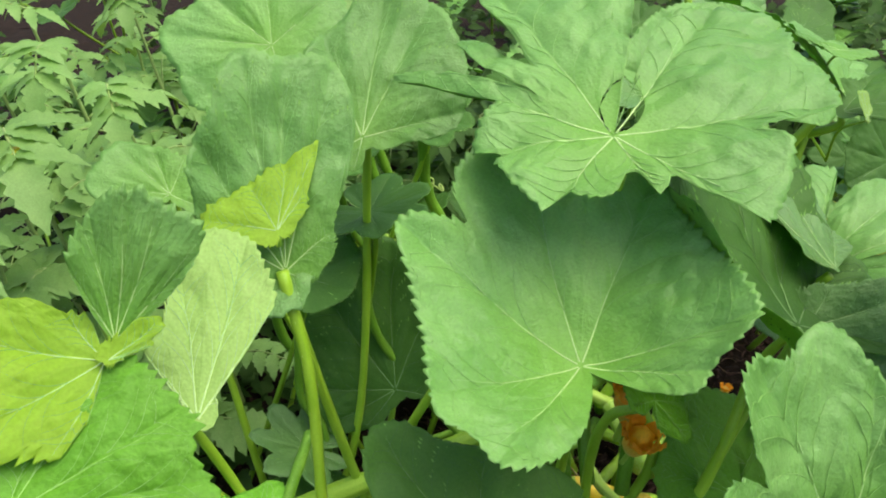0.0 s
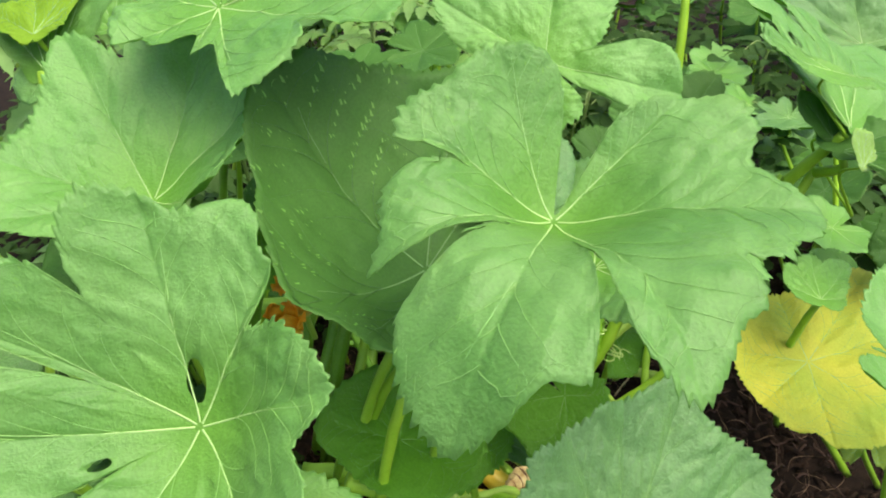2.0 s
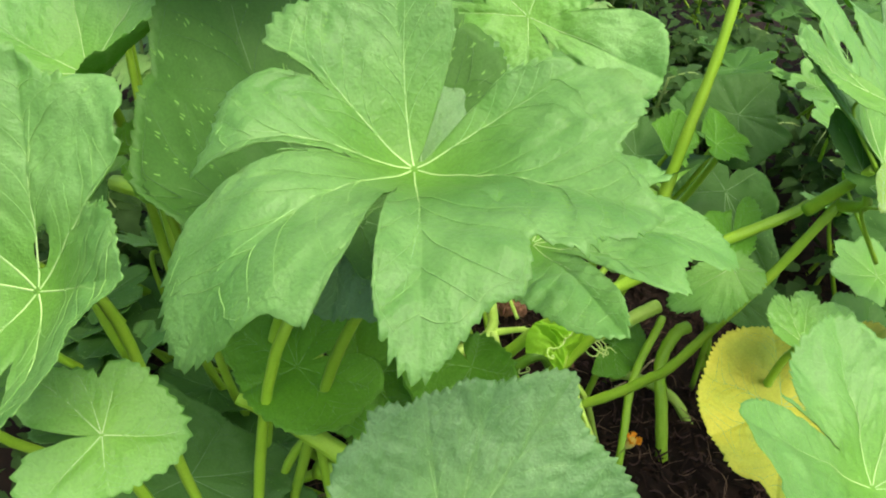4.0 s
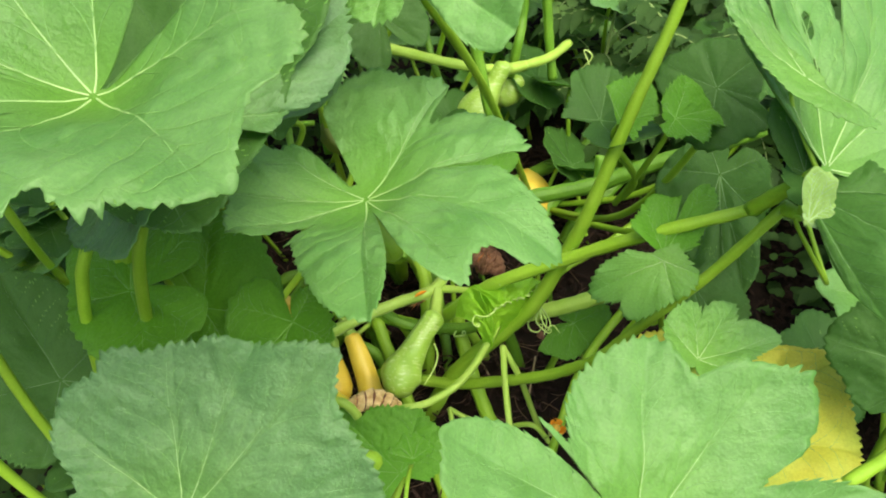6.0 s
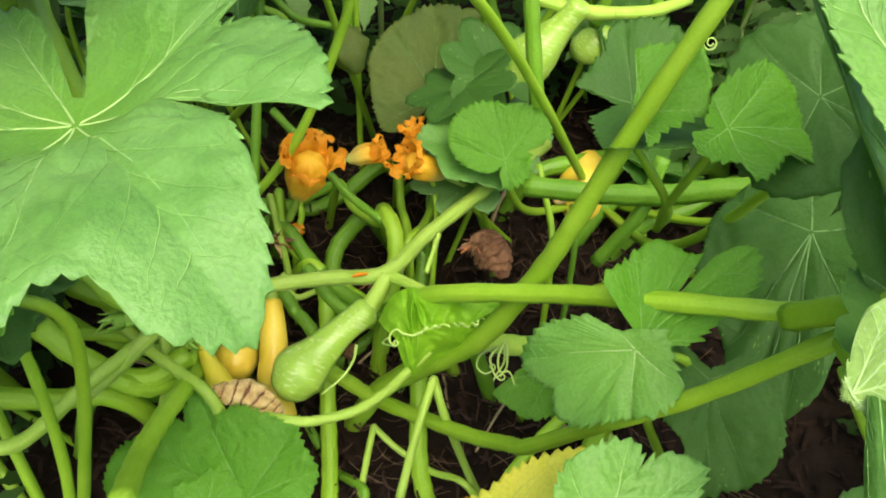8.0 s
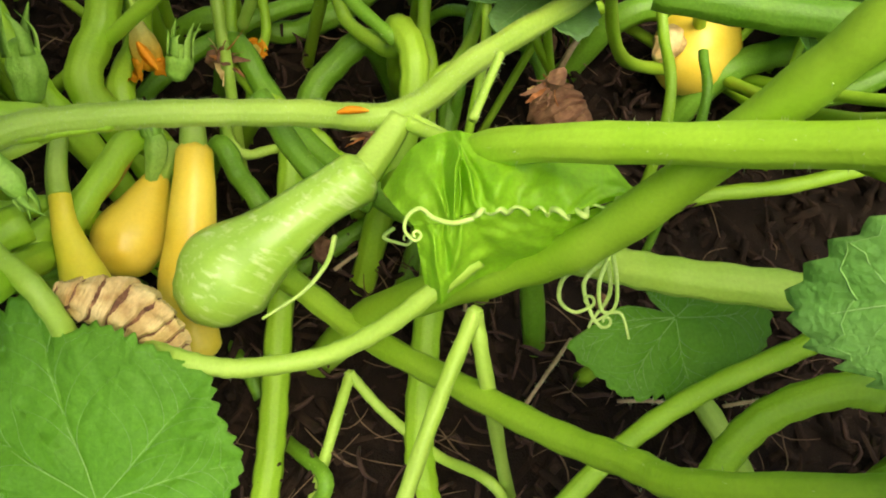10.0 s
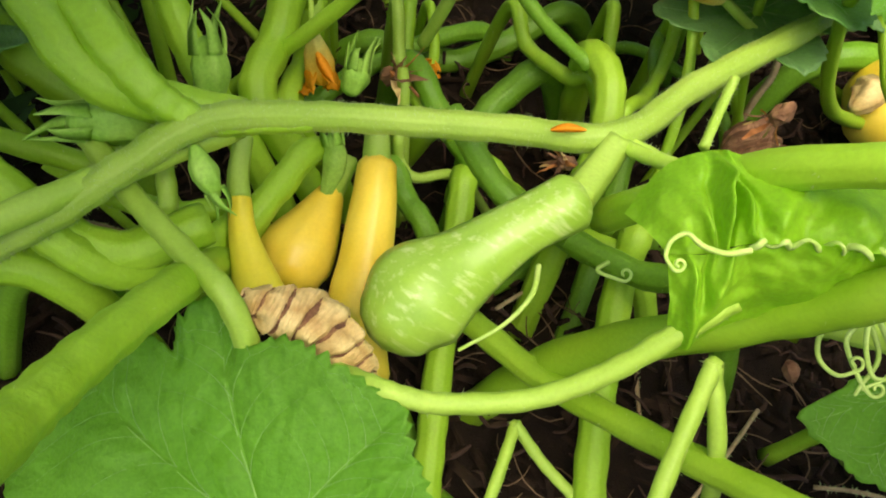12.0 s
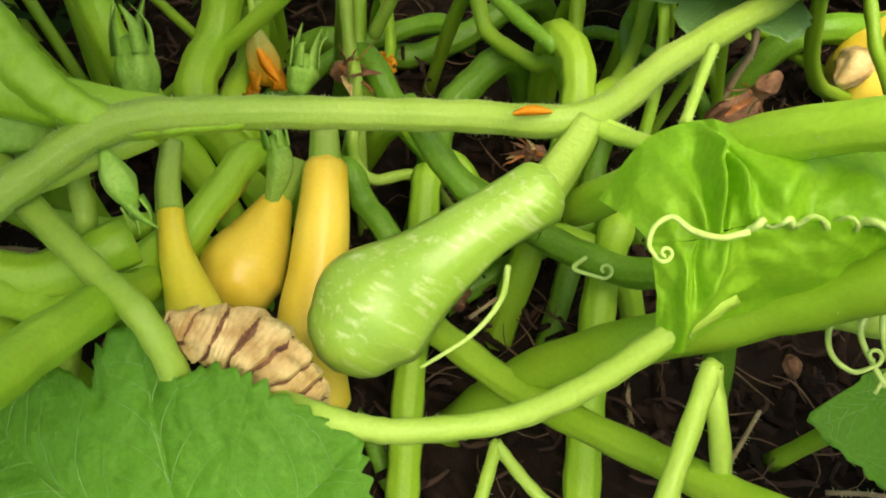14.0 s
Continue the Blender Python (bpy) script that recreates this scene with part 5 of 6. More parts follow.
tangled_stalk([(0.117, 0.738, 0.059), (0.142, 0.753, 0.050), (0.170, 0.772, 0.039)], 0.0088, SHADESTEM)
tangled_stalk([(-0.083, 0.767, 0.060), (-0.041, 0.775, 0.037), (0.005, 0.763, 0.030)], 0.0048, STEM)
tangled_stalk([(-0.097, 0.714, -0.001), (-0.091, 0.793, -0.012), (-0.101, 0.847, 0.007), (-0.131, 0.912, 0.028)], 0.0120, SHADESTEM)
tangled_stalk([(-0.011, 0.670, -0.002), (-0.061, 0.739, 0.016), (-0.109, 0.824, 0.014)], 0.0090, SHADESTEM)
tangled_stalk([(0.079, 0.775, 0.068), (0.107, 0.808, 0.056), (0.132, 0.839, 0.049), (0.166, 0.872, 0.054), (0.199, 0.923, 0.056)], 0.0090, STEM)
tangled_stalk([(0.222, 0.886, -0.031), (0.095, 0.932, 0.024), (0.027, 0.945, 0.038)], 0.0090, SHADESTEM)
tangled_stalk([(0.188, 0.804, -0.022), (0.152, 0.874, 0.000), (0.130, 0.943, 0.025)], 0.0085, SHADESTEM)
tangled_stalk([(-0.089, 0.965, 0.025), (-0.040, 1.029, 0.026), (0.021, 1.043, 0.029)], 0.0060, SHADESTEM)
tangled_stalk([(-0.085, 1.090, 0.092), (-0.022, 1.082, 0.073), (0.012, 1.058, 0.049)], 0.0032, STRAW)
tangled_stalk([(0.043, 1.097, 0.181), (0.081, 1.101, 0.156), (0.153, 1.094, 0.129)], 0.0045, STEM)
tangled_stalk([(0.095, 1.135, 0.150), (0.149, 1.127, 0.125)], 0.0040, SHADESTEM)
tangled_stalk([(0.013, 1.233, 0.040), (-0.011, 1.313, 0.050), (-0.027, 1.422, 0.060)], 0.0145, SHADESTEM)
tangled_stalk([(0.059, 1.280, 0.040), (0.054, 1.346, 0.060), (0.034, 1.432, 0.080)], 0.0120, SHADESTEM)
tangled_stalk([(-0.056, 1.136, 0.050), (-0.065, 1.230, 0.060), (-0.066, 1.357, 0.070), (-0.061, 1.437, 0.100)], 0.0135, SHADESTEM)
tangled_stalk([(0.139, 1.186, 0.000), (0.142, 1.271, 0.020), (0.124, 1.398, 0.030)], 0.0075, STEM)
# dry straw on the mulch
rnd = random.Random(8)
for a, b in (((0.145, 0.486, 0.000), (0.170, 0.560, 0.010)), ((0.155, 0.509, 0.010), (0.170, 0.570, 0.000)), ((0.338, 1.050, 0.000), (0.345, 1.104, 0.000)), ((0.281, 1.023, 0.000), (0.351, 0.959, -0.010)), ((0.195, 0.942, -0.020), (0.282, 0.938, -0.020)), ((0.205, 0.828, 0.000), (0.175, 0.873, 0.000)), ((0.137, 0.901, 0.000), (0.126, 0.934, 0.000)), ((0.349, 1.140, 0.000), (0.354, 1.185, 0.010))):
    stem("straw", [a, ((a[0] + b[0]) / 2, (a[1] + b[1]) / 2, max(a[2], b[2]) + 0.004), b], 0.0016, STRAW, "dry tan stem lying on the mulch", "straw", "straws")


# ---- the curled young leaf with its tendrils ----
def curled_leaf():
    thing = new("curled_leaf")
    tagged(thing, "glossy young squash leaf, crumpled and rolled inward", "leaf")
    # two flaps meet at the rolled rim: each a ruled sheet between two edges, with folds across it
    def flap(edge_a, edge_b, folds, depth, seed, belly):
        n, m = 130, 24
        a, b = spline(edge_a, 24), spline(edge_b, 24)
        at_a = lambda u: a[min(len(a) - 1, int(u * (len(a) - 1)))].lerp(a[min(len(a) - 1, int(u * (len(a) - 1)) + 1)], u * (len(a) - 1) % 1)
        at_b = lambda u: b[min(len(b) - 1, int(u * (len(b) - 1)))].lerp(b[min(len(b) - 1, int(u * (len(b) - 1)) + 1)], u * (len(b) - 1) % 1)
        verts, faces = [], []
        for i in range(n + 1):
            u = i / n
            for j in range(m + 1):
                w = j / m
                p = at_a(u).lerp(at_b(u), w)
                nrm = Vector((0.62, -0.12, 0.78))
                f = sum(d * (0.25 + 0.75 * math.sin(math.pi * min(1, w * 0.8 + 0.15 + 0.1 * math.sin(c * 40)))) * math.exp(-((u - c - 0.16 * (w - 0.4) * math.sin(c * 23 + seed) - 0.03 * noise.noise(Vector((w * 3, c * 9, seed)))) / (s * (0.7 + 0.9 * w))) ** 2) for c, s, d in folds)
                f += 0.0035 * noise.noise(Vector((u * 7, w * 4, seed))) + 0.0016 * noise.noise(Vector((u * 22, w * 7, seed))) + belly * math.sin(math.pi * w)
                f += depth * math.sin(u * 26 + seed) * (1 - w) ** 3 * 0.5
                verts.append(p + nrm * f)
        for i in range(n):
            for j in range(m):
                k = i * (m + 1) + j
                faces.append((k, k + m + 1, k + m + 2, k + 1))
        return verts, faces
    rim = [(0.322, 0.858, 0.247), (0.329, 0.872, 0.259), (0.330, 0.884, 0.268), (0.332, 0.908, 0.274), (0.337, 0.932, 0.277), (0.325, 0.966, 0.274)]
    crest = [(0.294, 0.845, 0.239), (0.279, 0.861, 0.257), (0.280, 0.879, 0.271), (0.284, 0.892, 0.273), (0.292, 0.925, 0.276), (0.299, 0.955, 0.275), (0.314, 0.972, 0.266)]
    keel = [(0.341, 0.867, 0.210), (0.347, 0.874, 0.209), (0.335, 0.901, 0.215), (0.332, 0.934, 0.220), (0.325, 0.961, 0.227), (0.316, 0.981, 0.255)]
    part("upper_flap", flap(rim, crest, ((0.20, 0.022, 0.005), (0.265, 0.018, -0.006), (0.315, 0.018, 0.010), (0.355, 0.014, -0.007), (0.40, 0.018, 0.008), (0.45, 0.02, -0.005), (0.53, 0.035, 0.005), (0.62, 0.03, -0.004), (0.72, 0.05, 0.006), (0.85, 0.03, -0.003), (0.1, 0.05, 0.005)), 0.004, 1.0, 0.010), CRISP, thing)
    part("lower_flap", flap(rim, keel, ((0.14, 0.025, 0.007), (0.22, 0.02, -0.005), (0.28, 0.03, 0.007), (0.42, 0.05, -0.004), (0.6, 0.06, 0.004), (0.8, 0.04, -0.003)), 0.003, 4.0, 0.007), CRISP, thing)
    # ruffled pale rim
    line = spline(rim[2:], 40)
    q = []
    n = len(line)
    for i, p in enumerate(line):
        s = i / n
        amp = 0.0045 * (0.4 + 0.6 * math.sin(min(1, s * 1.4) * math.pi / 2)) + 0.002 * noise.noise(Vector((s * 9, 0, 0)))
        turn = s * 46 + 2.6 * noise.noise(Vector((s * 6, 2.0, 0)))
        q.append(p + Vector((0.6, -0.1, 0.78)) * (amp * math.sin(turn) + 0.003) + Vector((0.5, 0.2, -0.5)) * amp * 0.7 * math.cos(turn * 1.13))
    part("ruffled_rim", tube(q, [0.0012 * (1 + 0.35 * math.sin(i * 0.31)) for i in range(n)], 6), PALE, thing, "pale ruffled rim")


def tendril(points, turns=0, coil=0.006, r=0.0012, label="pale green curling tendril"):
    line = spline(points, 16)
    if turns:
        end, before = line[-1], line[-6]
        t = (end - before).normalized()
        nrm = Vector((0.6, -0.1, 0.78))
        side = nrm.cross(t).normalized()
        centre = end + side * coil
        for k in range(1, int(turns * 20)):
            a = k / 20 * 2 * math.pi
            rr = coil * (1 - 0.75 * k / (turns * 20))
            line.append(centre + (-side * math.cos(a) + t * math.sin(a)) * rr + nrm * 0.0006 * k / 10)
    n = len(line)
    tagged(part("tendril", tube(line, [r * (1 - 0.5 * i / n) for i in range(n)], 7), PALE), label, "tendril", "tendrils")


curled_leaf()
tendril([(0.334, 0.884, 0.270), (0.335, 0.874, 0.268), (0.331, 0.865, 0.267), (0.326, 0.859, 0.268), (0.328, 0.853, 0.265), (0.333, 0.851, 0.261), (0.337, 0.854, 0.258)], 1.2, 0.0032, 0.0014)
for pts, k in (([(0.318, 0.982, 0.204), (0.342, 0.976, 0.212), (0.358, 0.970, 0.213), (0.363, 0.959, 0.206)], 0), ([(0.318, 0.981, 0.203), (0.340, 0.967, 0.209), (0.358, 0.964, 0.210), (0.362, 0.973, 0.213), (0.375, 0.976, 0.208)], 0), ([(0.320, 0.978, 0.200), (0.338, 0.959, 0.207), (0.358, 0.958, 0.208), (0.365, 0.962, 0.206)], 1), ([(0.321, 0.971, 0.197), (0.333, 0.949, 0.205), (0.348, 0.942, 0.207), (0.356, 0.949, 0.206), (0.355, 0.958, 0.209)], 1), ([(0.319, 0.979, 0.202), (0.346, 0.972, 0.208), (0.361, 0.959, 0.207), (0.365, 0.956, 0.204)], 0)):
    tendril(pts, k, 0.004, 0.0015)
tendril([(0.275, 0.822, 0.164), (0.296, 0.816, 0.167), (0.312, 0.801, 0.161), (0.326, 0.777, 0.156)], 0, 0, 0.0018, "thin pale stem beside the squash")
tendril([(-0.057, 1.323, 0.292), (-0.053, 1.339, 0.318), (-0.066, 1.329, 0.326), (-0.038, 1.333, 0.294)], 1.5, 0.010, 0.0018)
tendril([(0.278, 0.858, 0.176), (0.285, 0.851, 0.177), (0.292, 0.863, 0.179)], 1.0, 0.004, 0.0014)

# ---- buds, blossoms and dry scraps ----
def blossom(at, way, size, label, mat=None, seed=1, group="squash blossoms"):
    """A spent squash blossom: a ribbed cup at the base and crumpled petals folded together at its mouth."""
    rn = random.Random(seed)
    thing = new("squash_blossom")
    thing.matrix_world = Matrix.Translation(at) @ Vector(way).to_track_quat("Z", "Y").to_matrix().to_4x4()
    tagged(thing, label, "flower", group)
    s = size
    part("cup", along([(0, 0, 0), (0, 0, 0.35 * s), (0.03 * s, 0, 0.7 * s), (0, 0.02 * s, 0.95 * s)], [0.16 * s, 0.30 * s, 0.34 * s, 0.24 * s], 30, 8, 0.06, 6, 1.0, 0.12, seed), CUP if mat is None else mat, thing)
    for k in range(5):
        a = 2 * math.pi * k / 5 + rn.uniform(-0.3, 0.3)
        n, m = 14, 8
        verts, faces = [], []
        for i in range(n + 1):
            u = i / n
            for j in range(m + 1):
                w = j / m - 0.5
                r = 0.26 * s + 0.30 * s * u + 0.10 * s * noise.noise(Vector((u * 3, w * 4, seed + k)))
                ang = a + w * (1.4 - 0.5 * u) + 0.25 * noise.noise(Vector((u * 4, k, w * 3)))
                z = 0.62 * s + 0.55 * s * math.sin(u * 1.9) + 0.16 * s * noise.noise(Vector((u * 5, w * 6, k + 0.5)))
                verts.append((r * math.cos(ang), r * math.sin(ang), z))
        for i in range(n):
            for j in range(m):
                q = i * (m + 1) + j
                faces.append((q, q + m + 1, q + m + 2, q + 1))
        part("petal", (verts, faces), ORANGE if mat is None else mat, thing)
    line = spline([(0, 0, 0), (0.02 * s, 0, -0.4 * s), (0.08 * s, 0.03 * s, -1.0 * s)], 6)
    part("stalk", tube(line, [0.07 * s] * len(line), 8), VINE, thing)
    return thing


blossom((0.047, 0.777, 0.176), (0.15, 0.25, 0.9), 0.072, "spent orange squash blossom, crumpled shut", seed=2)
blossom((0.021, 0.846, 0.203), (0.1, 0.95, 0.35), 0.040, "spent orange squash blossom lying on its side", seed=3)
blossom((0.034, 0.939, 0.217), (-0.45, -0.35, 0.85), 0.034, "spent orange squash blossom, crumpled shut", seed=5)
blossom((0.060, 0.960, 0.198), (0.0, -0.8, 0.6), 0.052, "spent orange squash blossom hanging over", seed=6)
blossom((0.467, 0.907, 0.120), (0.2, 0.2, 0.9), 0.022, "spent orange squash blossom below the leaves", seed=9)
blossom((0.099, 0.527, 0.612), (0, -0.1, 1), 0.045, "orange squash blossom behind the leaf stalks", seed=11)
blossom((0.160, 0.487, 0.617), (0.1, -0.1, 1), 0.050, "orange squash blossom behind the leaf stalks", seed=12)
blossom((0.163, 0.461, 0.597), (0.1, -0.2, 0.8), 0.040, "orange squash blossom behind the leaf stalks", seed=13)
blossom((0.014, 0.672, 0.093), (0.6, 0.2, -0.7), 0.036, "narrow spent orange blossom hanging between stalks", seed=15)
blossom((0.010, 0.760, 0.055), (0.3, 0.3, 0.6), 0.018, "shrivelled orange blossom tip", seed=16)


def scrap(at, size, mat, label, category, seed, name="dry_blossom", way=(0, 0, 1)):
    ob = part(name, along([(0, 0, 0), (0.3 * size, 0.1 * size, 0.3 * size), (0.7 * size, 0.1 * size, 0.35 * size), (1.1 * size, 0, 0.2 * size)], [0.22 * size, 0.42 * size, 0.36 * size, 0.08 * size], 26, 8, 0.12, 6, 4.0, 0.35, seed), mat)
    ob.matrix_world = Matrix.Translation(at) @ Vector(way).to_track_quat("Z", "Y").to_matrix().to_4x4()
    return tagged(ob, label, category, "dry blossoms")


x, y, z = (0.103, 1.029, 0.065)
dried = withered_blossom([(x - 0.030, y - 0.012, z + 0.004), (x - 0.018, y - 0.006, z + 0.012), (x, y, z + 0.010), (x + 0.018, y + 0.008, z + 0.006), (x + 0.034, y + 0.012, z - 0.006)], [0.008, 0.022, 0.027, 0.020, 0.006], DRY, SCAR)
tagged(dried, "large shrivelled reddish brown blossom among the stalks", "dry blossom", "dry blossoms")
scrap((-0.027, 1.056, 0.020), 0.030, DRY, "ragged dry brown scrap", "dry blossom", 7)
scrap((0.255, 1.057, 0.000), 0.014, DRY, "dry brown leaf scrap on the mulch", "dry leaf", 10)
scrap((0.197, 0.821, 0.000), 0.02, DRY, "dry reddish scrap on the mulch", "dry leaf", 12)
scrap((-0.147, 0.875, 0.212), 0.06, LEAF["olive"], "wilted pale leaf hanging limp", "leaf", 14, "wilted_leaf")


def ragged_blossom(at, way, size, label, seed):
    """A dried blossom hanging in twisted shreds from a small brown base."""
    rn = random.Random(seed)
    thing = new("ragged_blossom")
    thing.matrix_world = Matrix.Translation(at) @ Vector(way).to_track_quat("Z", "Y").to_matrix().to_4x4()
    tagged(thing, label, "dry blossom", "dry blossoms")
    part("base", along([(0, 0, -0.35 * size), (0, 0, 0), (0.02 * size, 0, 0.35 * size)], [0.10 * size, 0.26 * size, 0.20 * size], 18, 6, 0.12, 6, 1.0, 0.3, seed), DRY, thing)
    for k in range(11):
        a, n = 6.283 * k / 11 + rn.uniform(-0.3, 0.3), 12
        spread, reach, twist, wide = rn.uniform(0.15, 0.75), rn.uniform(0.7, 1.25), rn.uniform(-3, 3), rn.uniform(0.05, 0.15)
        verts, faces = [], []
        for i in range(n + 1):
            u = i / n
            r = size * (0.14 + spread * u ** 1.4) + 0.08 * size * noise.noise(Vector((u * 4, k, seed)))
            mid = Vector((r * math.cos(a), r * math.sin(a), size * (0.2 + reach * u - 0.6 * spread * u * u) + 0.07 * size * noise.noise(Vector((u * 5, k, seed + 4)))))
            q = a + 1.57 + twist * u
            side = Vector((math.cos(q), math.sin(q), 0.5 * math.sin(3 * u + k))) * wide * size * (1.0 - 0.75 * u ** 2)
            verts += [mid - side, mid + Vector((0, 0, 0.04 * size)), mid + side]
        for i in range(n):
            faces += [(3 * i, 3 * i + 1, 3 * i + 4, 3 * i + 3), (3 * i + 1, 3 * i + 2, 3 * i + 5, 3 * i + 4)]
        part("shred", (verts, faces), (DRY, RUST, DRY, SHELL)[k % 4], thing)
    return thing


RUST = material("dry_petal_rust", (0.55, 0.20, 0.06), (0.32, 0.12, 0.05), 0.7, 90, 0.5, (0.6, 0.25, 0.05), 0.25)
ragged_blossom((0.045, 0.735, 0.085), (0.5, 0.5, 0.6), 0.030, "ragged dry brown blossom with rusty tips among the stalks", 4)
ragged_blossom((0.160, 0.985, 0.186), (-0.1, -0.3, -0.9), 0.024, "ragged dry rust-brown blossom hanging from a stem", 6)
ragged_blossom((0.165, 0.858, 0.130), (0.2, -0.5, 0.3), 0.020, "ragged dry brown blossom below the vine", 9)


def petal(pts, width, mat, label):
    """A long flat pointed petal or sepal."""
    line = spline(pts, 8)
    n = len(line)
    verts, faces = [], []
    for i, p in enumerate(line):
        u = i / (n - 1)
        t = (line[min(i + 1, n - 1)] - line[max(i - 1, 0)]).normalized()
        s = t.cross(Vector((0.6, -0.1, 0.78))).normalized() * width * math.sin(math.pi * (0.06 + 0.9 * u)) ** 0.8
        up = Vector((0.6, -0.1, 0.78)) * width * 0.35
        verts += [p - s, p + up * 0.6, p + s, p - up * 0.2]
    for i in range(n - 1):
        for k in range(4):
            k2 = (k + 1) % 4
            faces.append((i * 4 + k, i * 4 + k2, (i + 1) * 4 + k2, (i + 1) * 4 + k))
    tagged(part("petal", (verts, faces), mat), label, "petal", "loose petals")


petal([(0.207, 0.826, 0.202), (0.208, 0.835, 0.206), (0.208, 0.846, 0.205)], 0.0026, ORANGE, "small flat orange petal scrap stuck on the vine")
petal([(0.196, 0.647, 0.082), (0.178, 0.663, 0.092), (0.156, 0.682, 0.100)], 0.007, PALEP, "narrow yellow petal between the squashes")
petal([(0.052, 0.678, 0.110), (0.058, 0.684, 0.101), (0.066, 0.692, 0.093)], 0.0045, ORANGE, "small orange petal hanging by the stalks")


def bud(points, radii, label, seed, sepals=5):
    thing = new("flower_bud")
    rnd = random.Random(seed)
    tagged(thing, label, "bud", "flower buds")
    part("body", along(points, radii, 20, 8, 0.10, 5, 1.0, 0.1, seed), BUDG, thing)
    a, b = Vector(points[-2]), Vector(points[-1])
    t = (b - a).normalized()
    o = t.orthogonal().normalized()
    for k in range(sepals):
        d = Matrix.Rotation(2 * math.pi * k / sepals, 3, t) @ o
        sway = t.cross(d) * rnd.uniform(-0.5, 0.5) * radii[-2]
        far = rnd.uniform(1.0, 2.3)
        line = spline([b - t * radii[-2] * 0.6 + d * radii[-2] * 0.8, b + t * radii[-2] * 0.7 + d * radii[-2] * 0.85 + sway * 0.4, b + t * radii[-2] * far + d * radii[-2] * rnd.uniform(0.1, 1.5) + sway * 1.8], 6)
        n = len(line)
        verts, faces = [], []
        for i in range(n):
            w = radii[-2] * 0.42 * (1 - (i / (n - 1)) ** 1.5 * 0.9)
            q = t.cross(d)
            verts += [line[i] - q * w + d * w * 0.35, line[i] - d * w * 0.25, line[i] + q * w + d * w * 0.35, line[i] + d * w * 0.15]
        for i in range(n - 1):
            for k in range(4):
                faces.append((i * 4 + k, i * 4 + (k + 1) % 4, i * 4 + 4 + (k + 1) % 4, i * 4 + 4 + k))
        faces += [(3, 2, 1, 0), (4 * n - 4, 4 * n - 3, 4 * n - 2, 4 * n - 1)]
        part("sepal", (verts, faces), BUDG, thing)


bud([(0.240, 0.634, 0.203), (0.247, 0.638, 0.196), (0.252, 0.642, 0.190), (0.256, 0.646, 0.184)], [0.003, 0.0068, 0.0062, 0.002], "small grey-green flower bud hanging from the vine", 1)
bud([(0.208, 0.607, 0.185), (0.216, 0.593, 0.193), (0.221, 0.578, 0.197), (0.226, 0.569, 0.201)], [0.008, 0.0125, 0.011, 0.006], "large hairy green flower bud with pointed sepals", 2)
bud([(0.118, 0.610, 0.118), (0.105, 0.610, 0.133), (0.094, 0.608, 0.147)], [0.009, 0.013, 0.008], "green flower bud at the crown", 3)
bud([(0.182, 0.696, 0.101), (0.166, 0.701, 0.115), (0.155, 0.698, 0.126)], [0.004, 0.008, 0.006], "grey-green bud in front of the yellow squash", 4)
bud([(0.066, 0.705, 0.087), (0.058, 0.709, 0.096), (0.052, 0.710, 0.103)], [0.008, 0.011, 0.006], "green star-shaped flower base", 5, 6)

# ---- things further up the bed ----
fruit("butternut_squash", [(-0.083, 1.162, 0.335), (-0.080, 1.140, 0.305), (-0.072, 1.105, 0.268), (-0.066, 1.080, 0.246)], [0.015, 0.019, 0.034, 0.030], SQUASH,
      "young pale-streaked green squash under the leaves", stalk=[(-0.091, 1.217, 0.315), (-0.086, 1.182, 0.322), (-0.083, 1.162, 0.335)], stalk_r=0.008)
fruit("butternut_squash", [(-0.150, 1.250, 0.237), (-0.148, 1.227, 0.220), (-0.148, 1.208, 0.211)], [0.014, 0.026, 0.022], SQUASH, "second green squash half hidden in shade")
fruit("yellow_squash", [(-0.072, 1.237, 0.050), (-0.027, 1.217, 0.040), (0.003, 1.199, 0.030)], [0.025, 0.045, 0.035], YELLOW, "large yellow squash lying under the stalks", group="yellow squashes")
scrap((0.010, 1.154, 0.060), 0.035, SHELL, "pale withered blossom on the yellow squash", "dry blossom", 21, way=(0.2, 0.9, 0.2))


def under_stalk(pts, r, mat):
    vine("leaf_stalk", pts, r, mat, "green squash stalk under the leaves" if mat is SHADESTEM else "bright green squash stalk under the leaves", "leaf stalks")


under_stalk([(-0.052, 1.041, 0.631), (-0.054, 1.066, 0.490), (-0.019, 1.074, 0.385), (0.016, 1.089, 0.268), (0.005, 1.108, 0.182)], 0.0095, SHADESTEM)
under_stalk([(-0.117, 0.797, 0.646), (-0.129, 0.775, 0.481), (-0.079, 0.757, 0.365), (0.012, 0.730, 0.226), (0.049, 0.718, 0.163)], 0.0060, SHADESTEM)
under_stalk([(-0.298, 0.894, 0.519), (-0.296, 0.884, 0.339), (-0.254, 0.878, 0.254), (-0.218, 0.868, 0.156)], 0.0080, SHADESTEM)
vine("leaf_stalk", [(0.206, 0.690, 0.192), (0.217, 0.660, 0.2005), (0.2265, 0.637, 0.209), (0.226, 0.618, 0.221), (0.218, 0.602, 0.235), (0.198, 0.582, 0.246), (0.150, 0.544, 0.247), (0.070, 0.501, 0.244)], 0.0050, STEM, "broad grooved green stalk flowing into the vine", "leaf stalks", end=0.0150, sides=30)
under_stalk([(-0.203, 0.732, 0.592), (-0.228, 0.701, 0.418), (-0.206, 0.692, 0.343), (-0.197, 0.666, 0.264)], 0.0060, SHADESTEM)
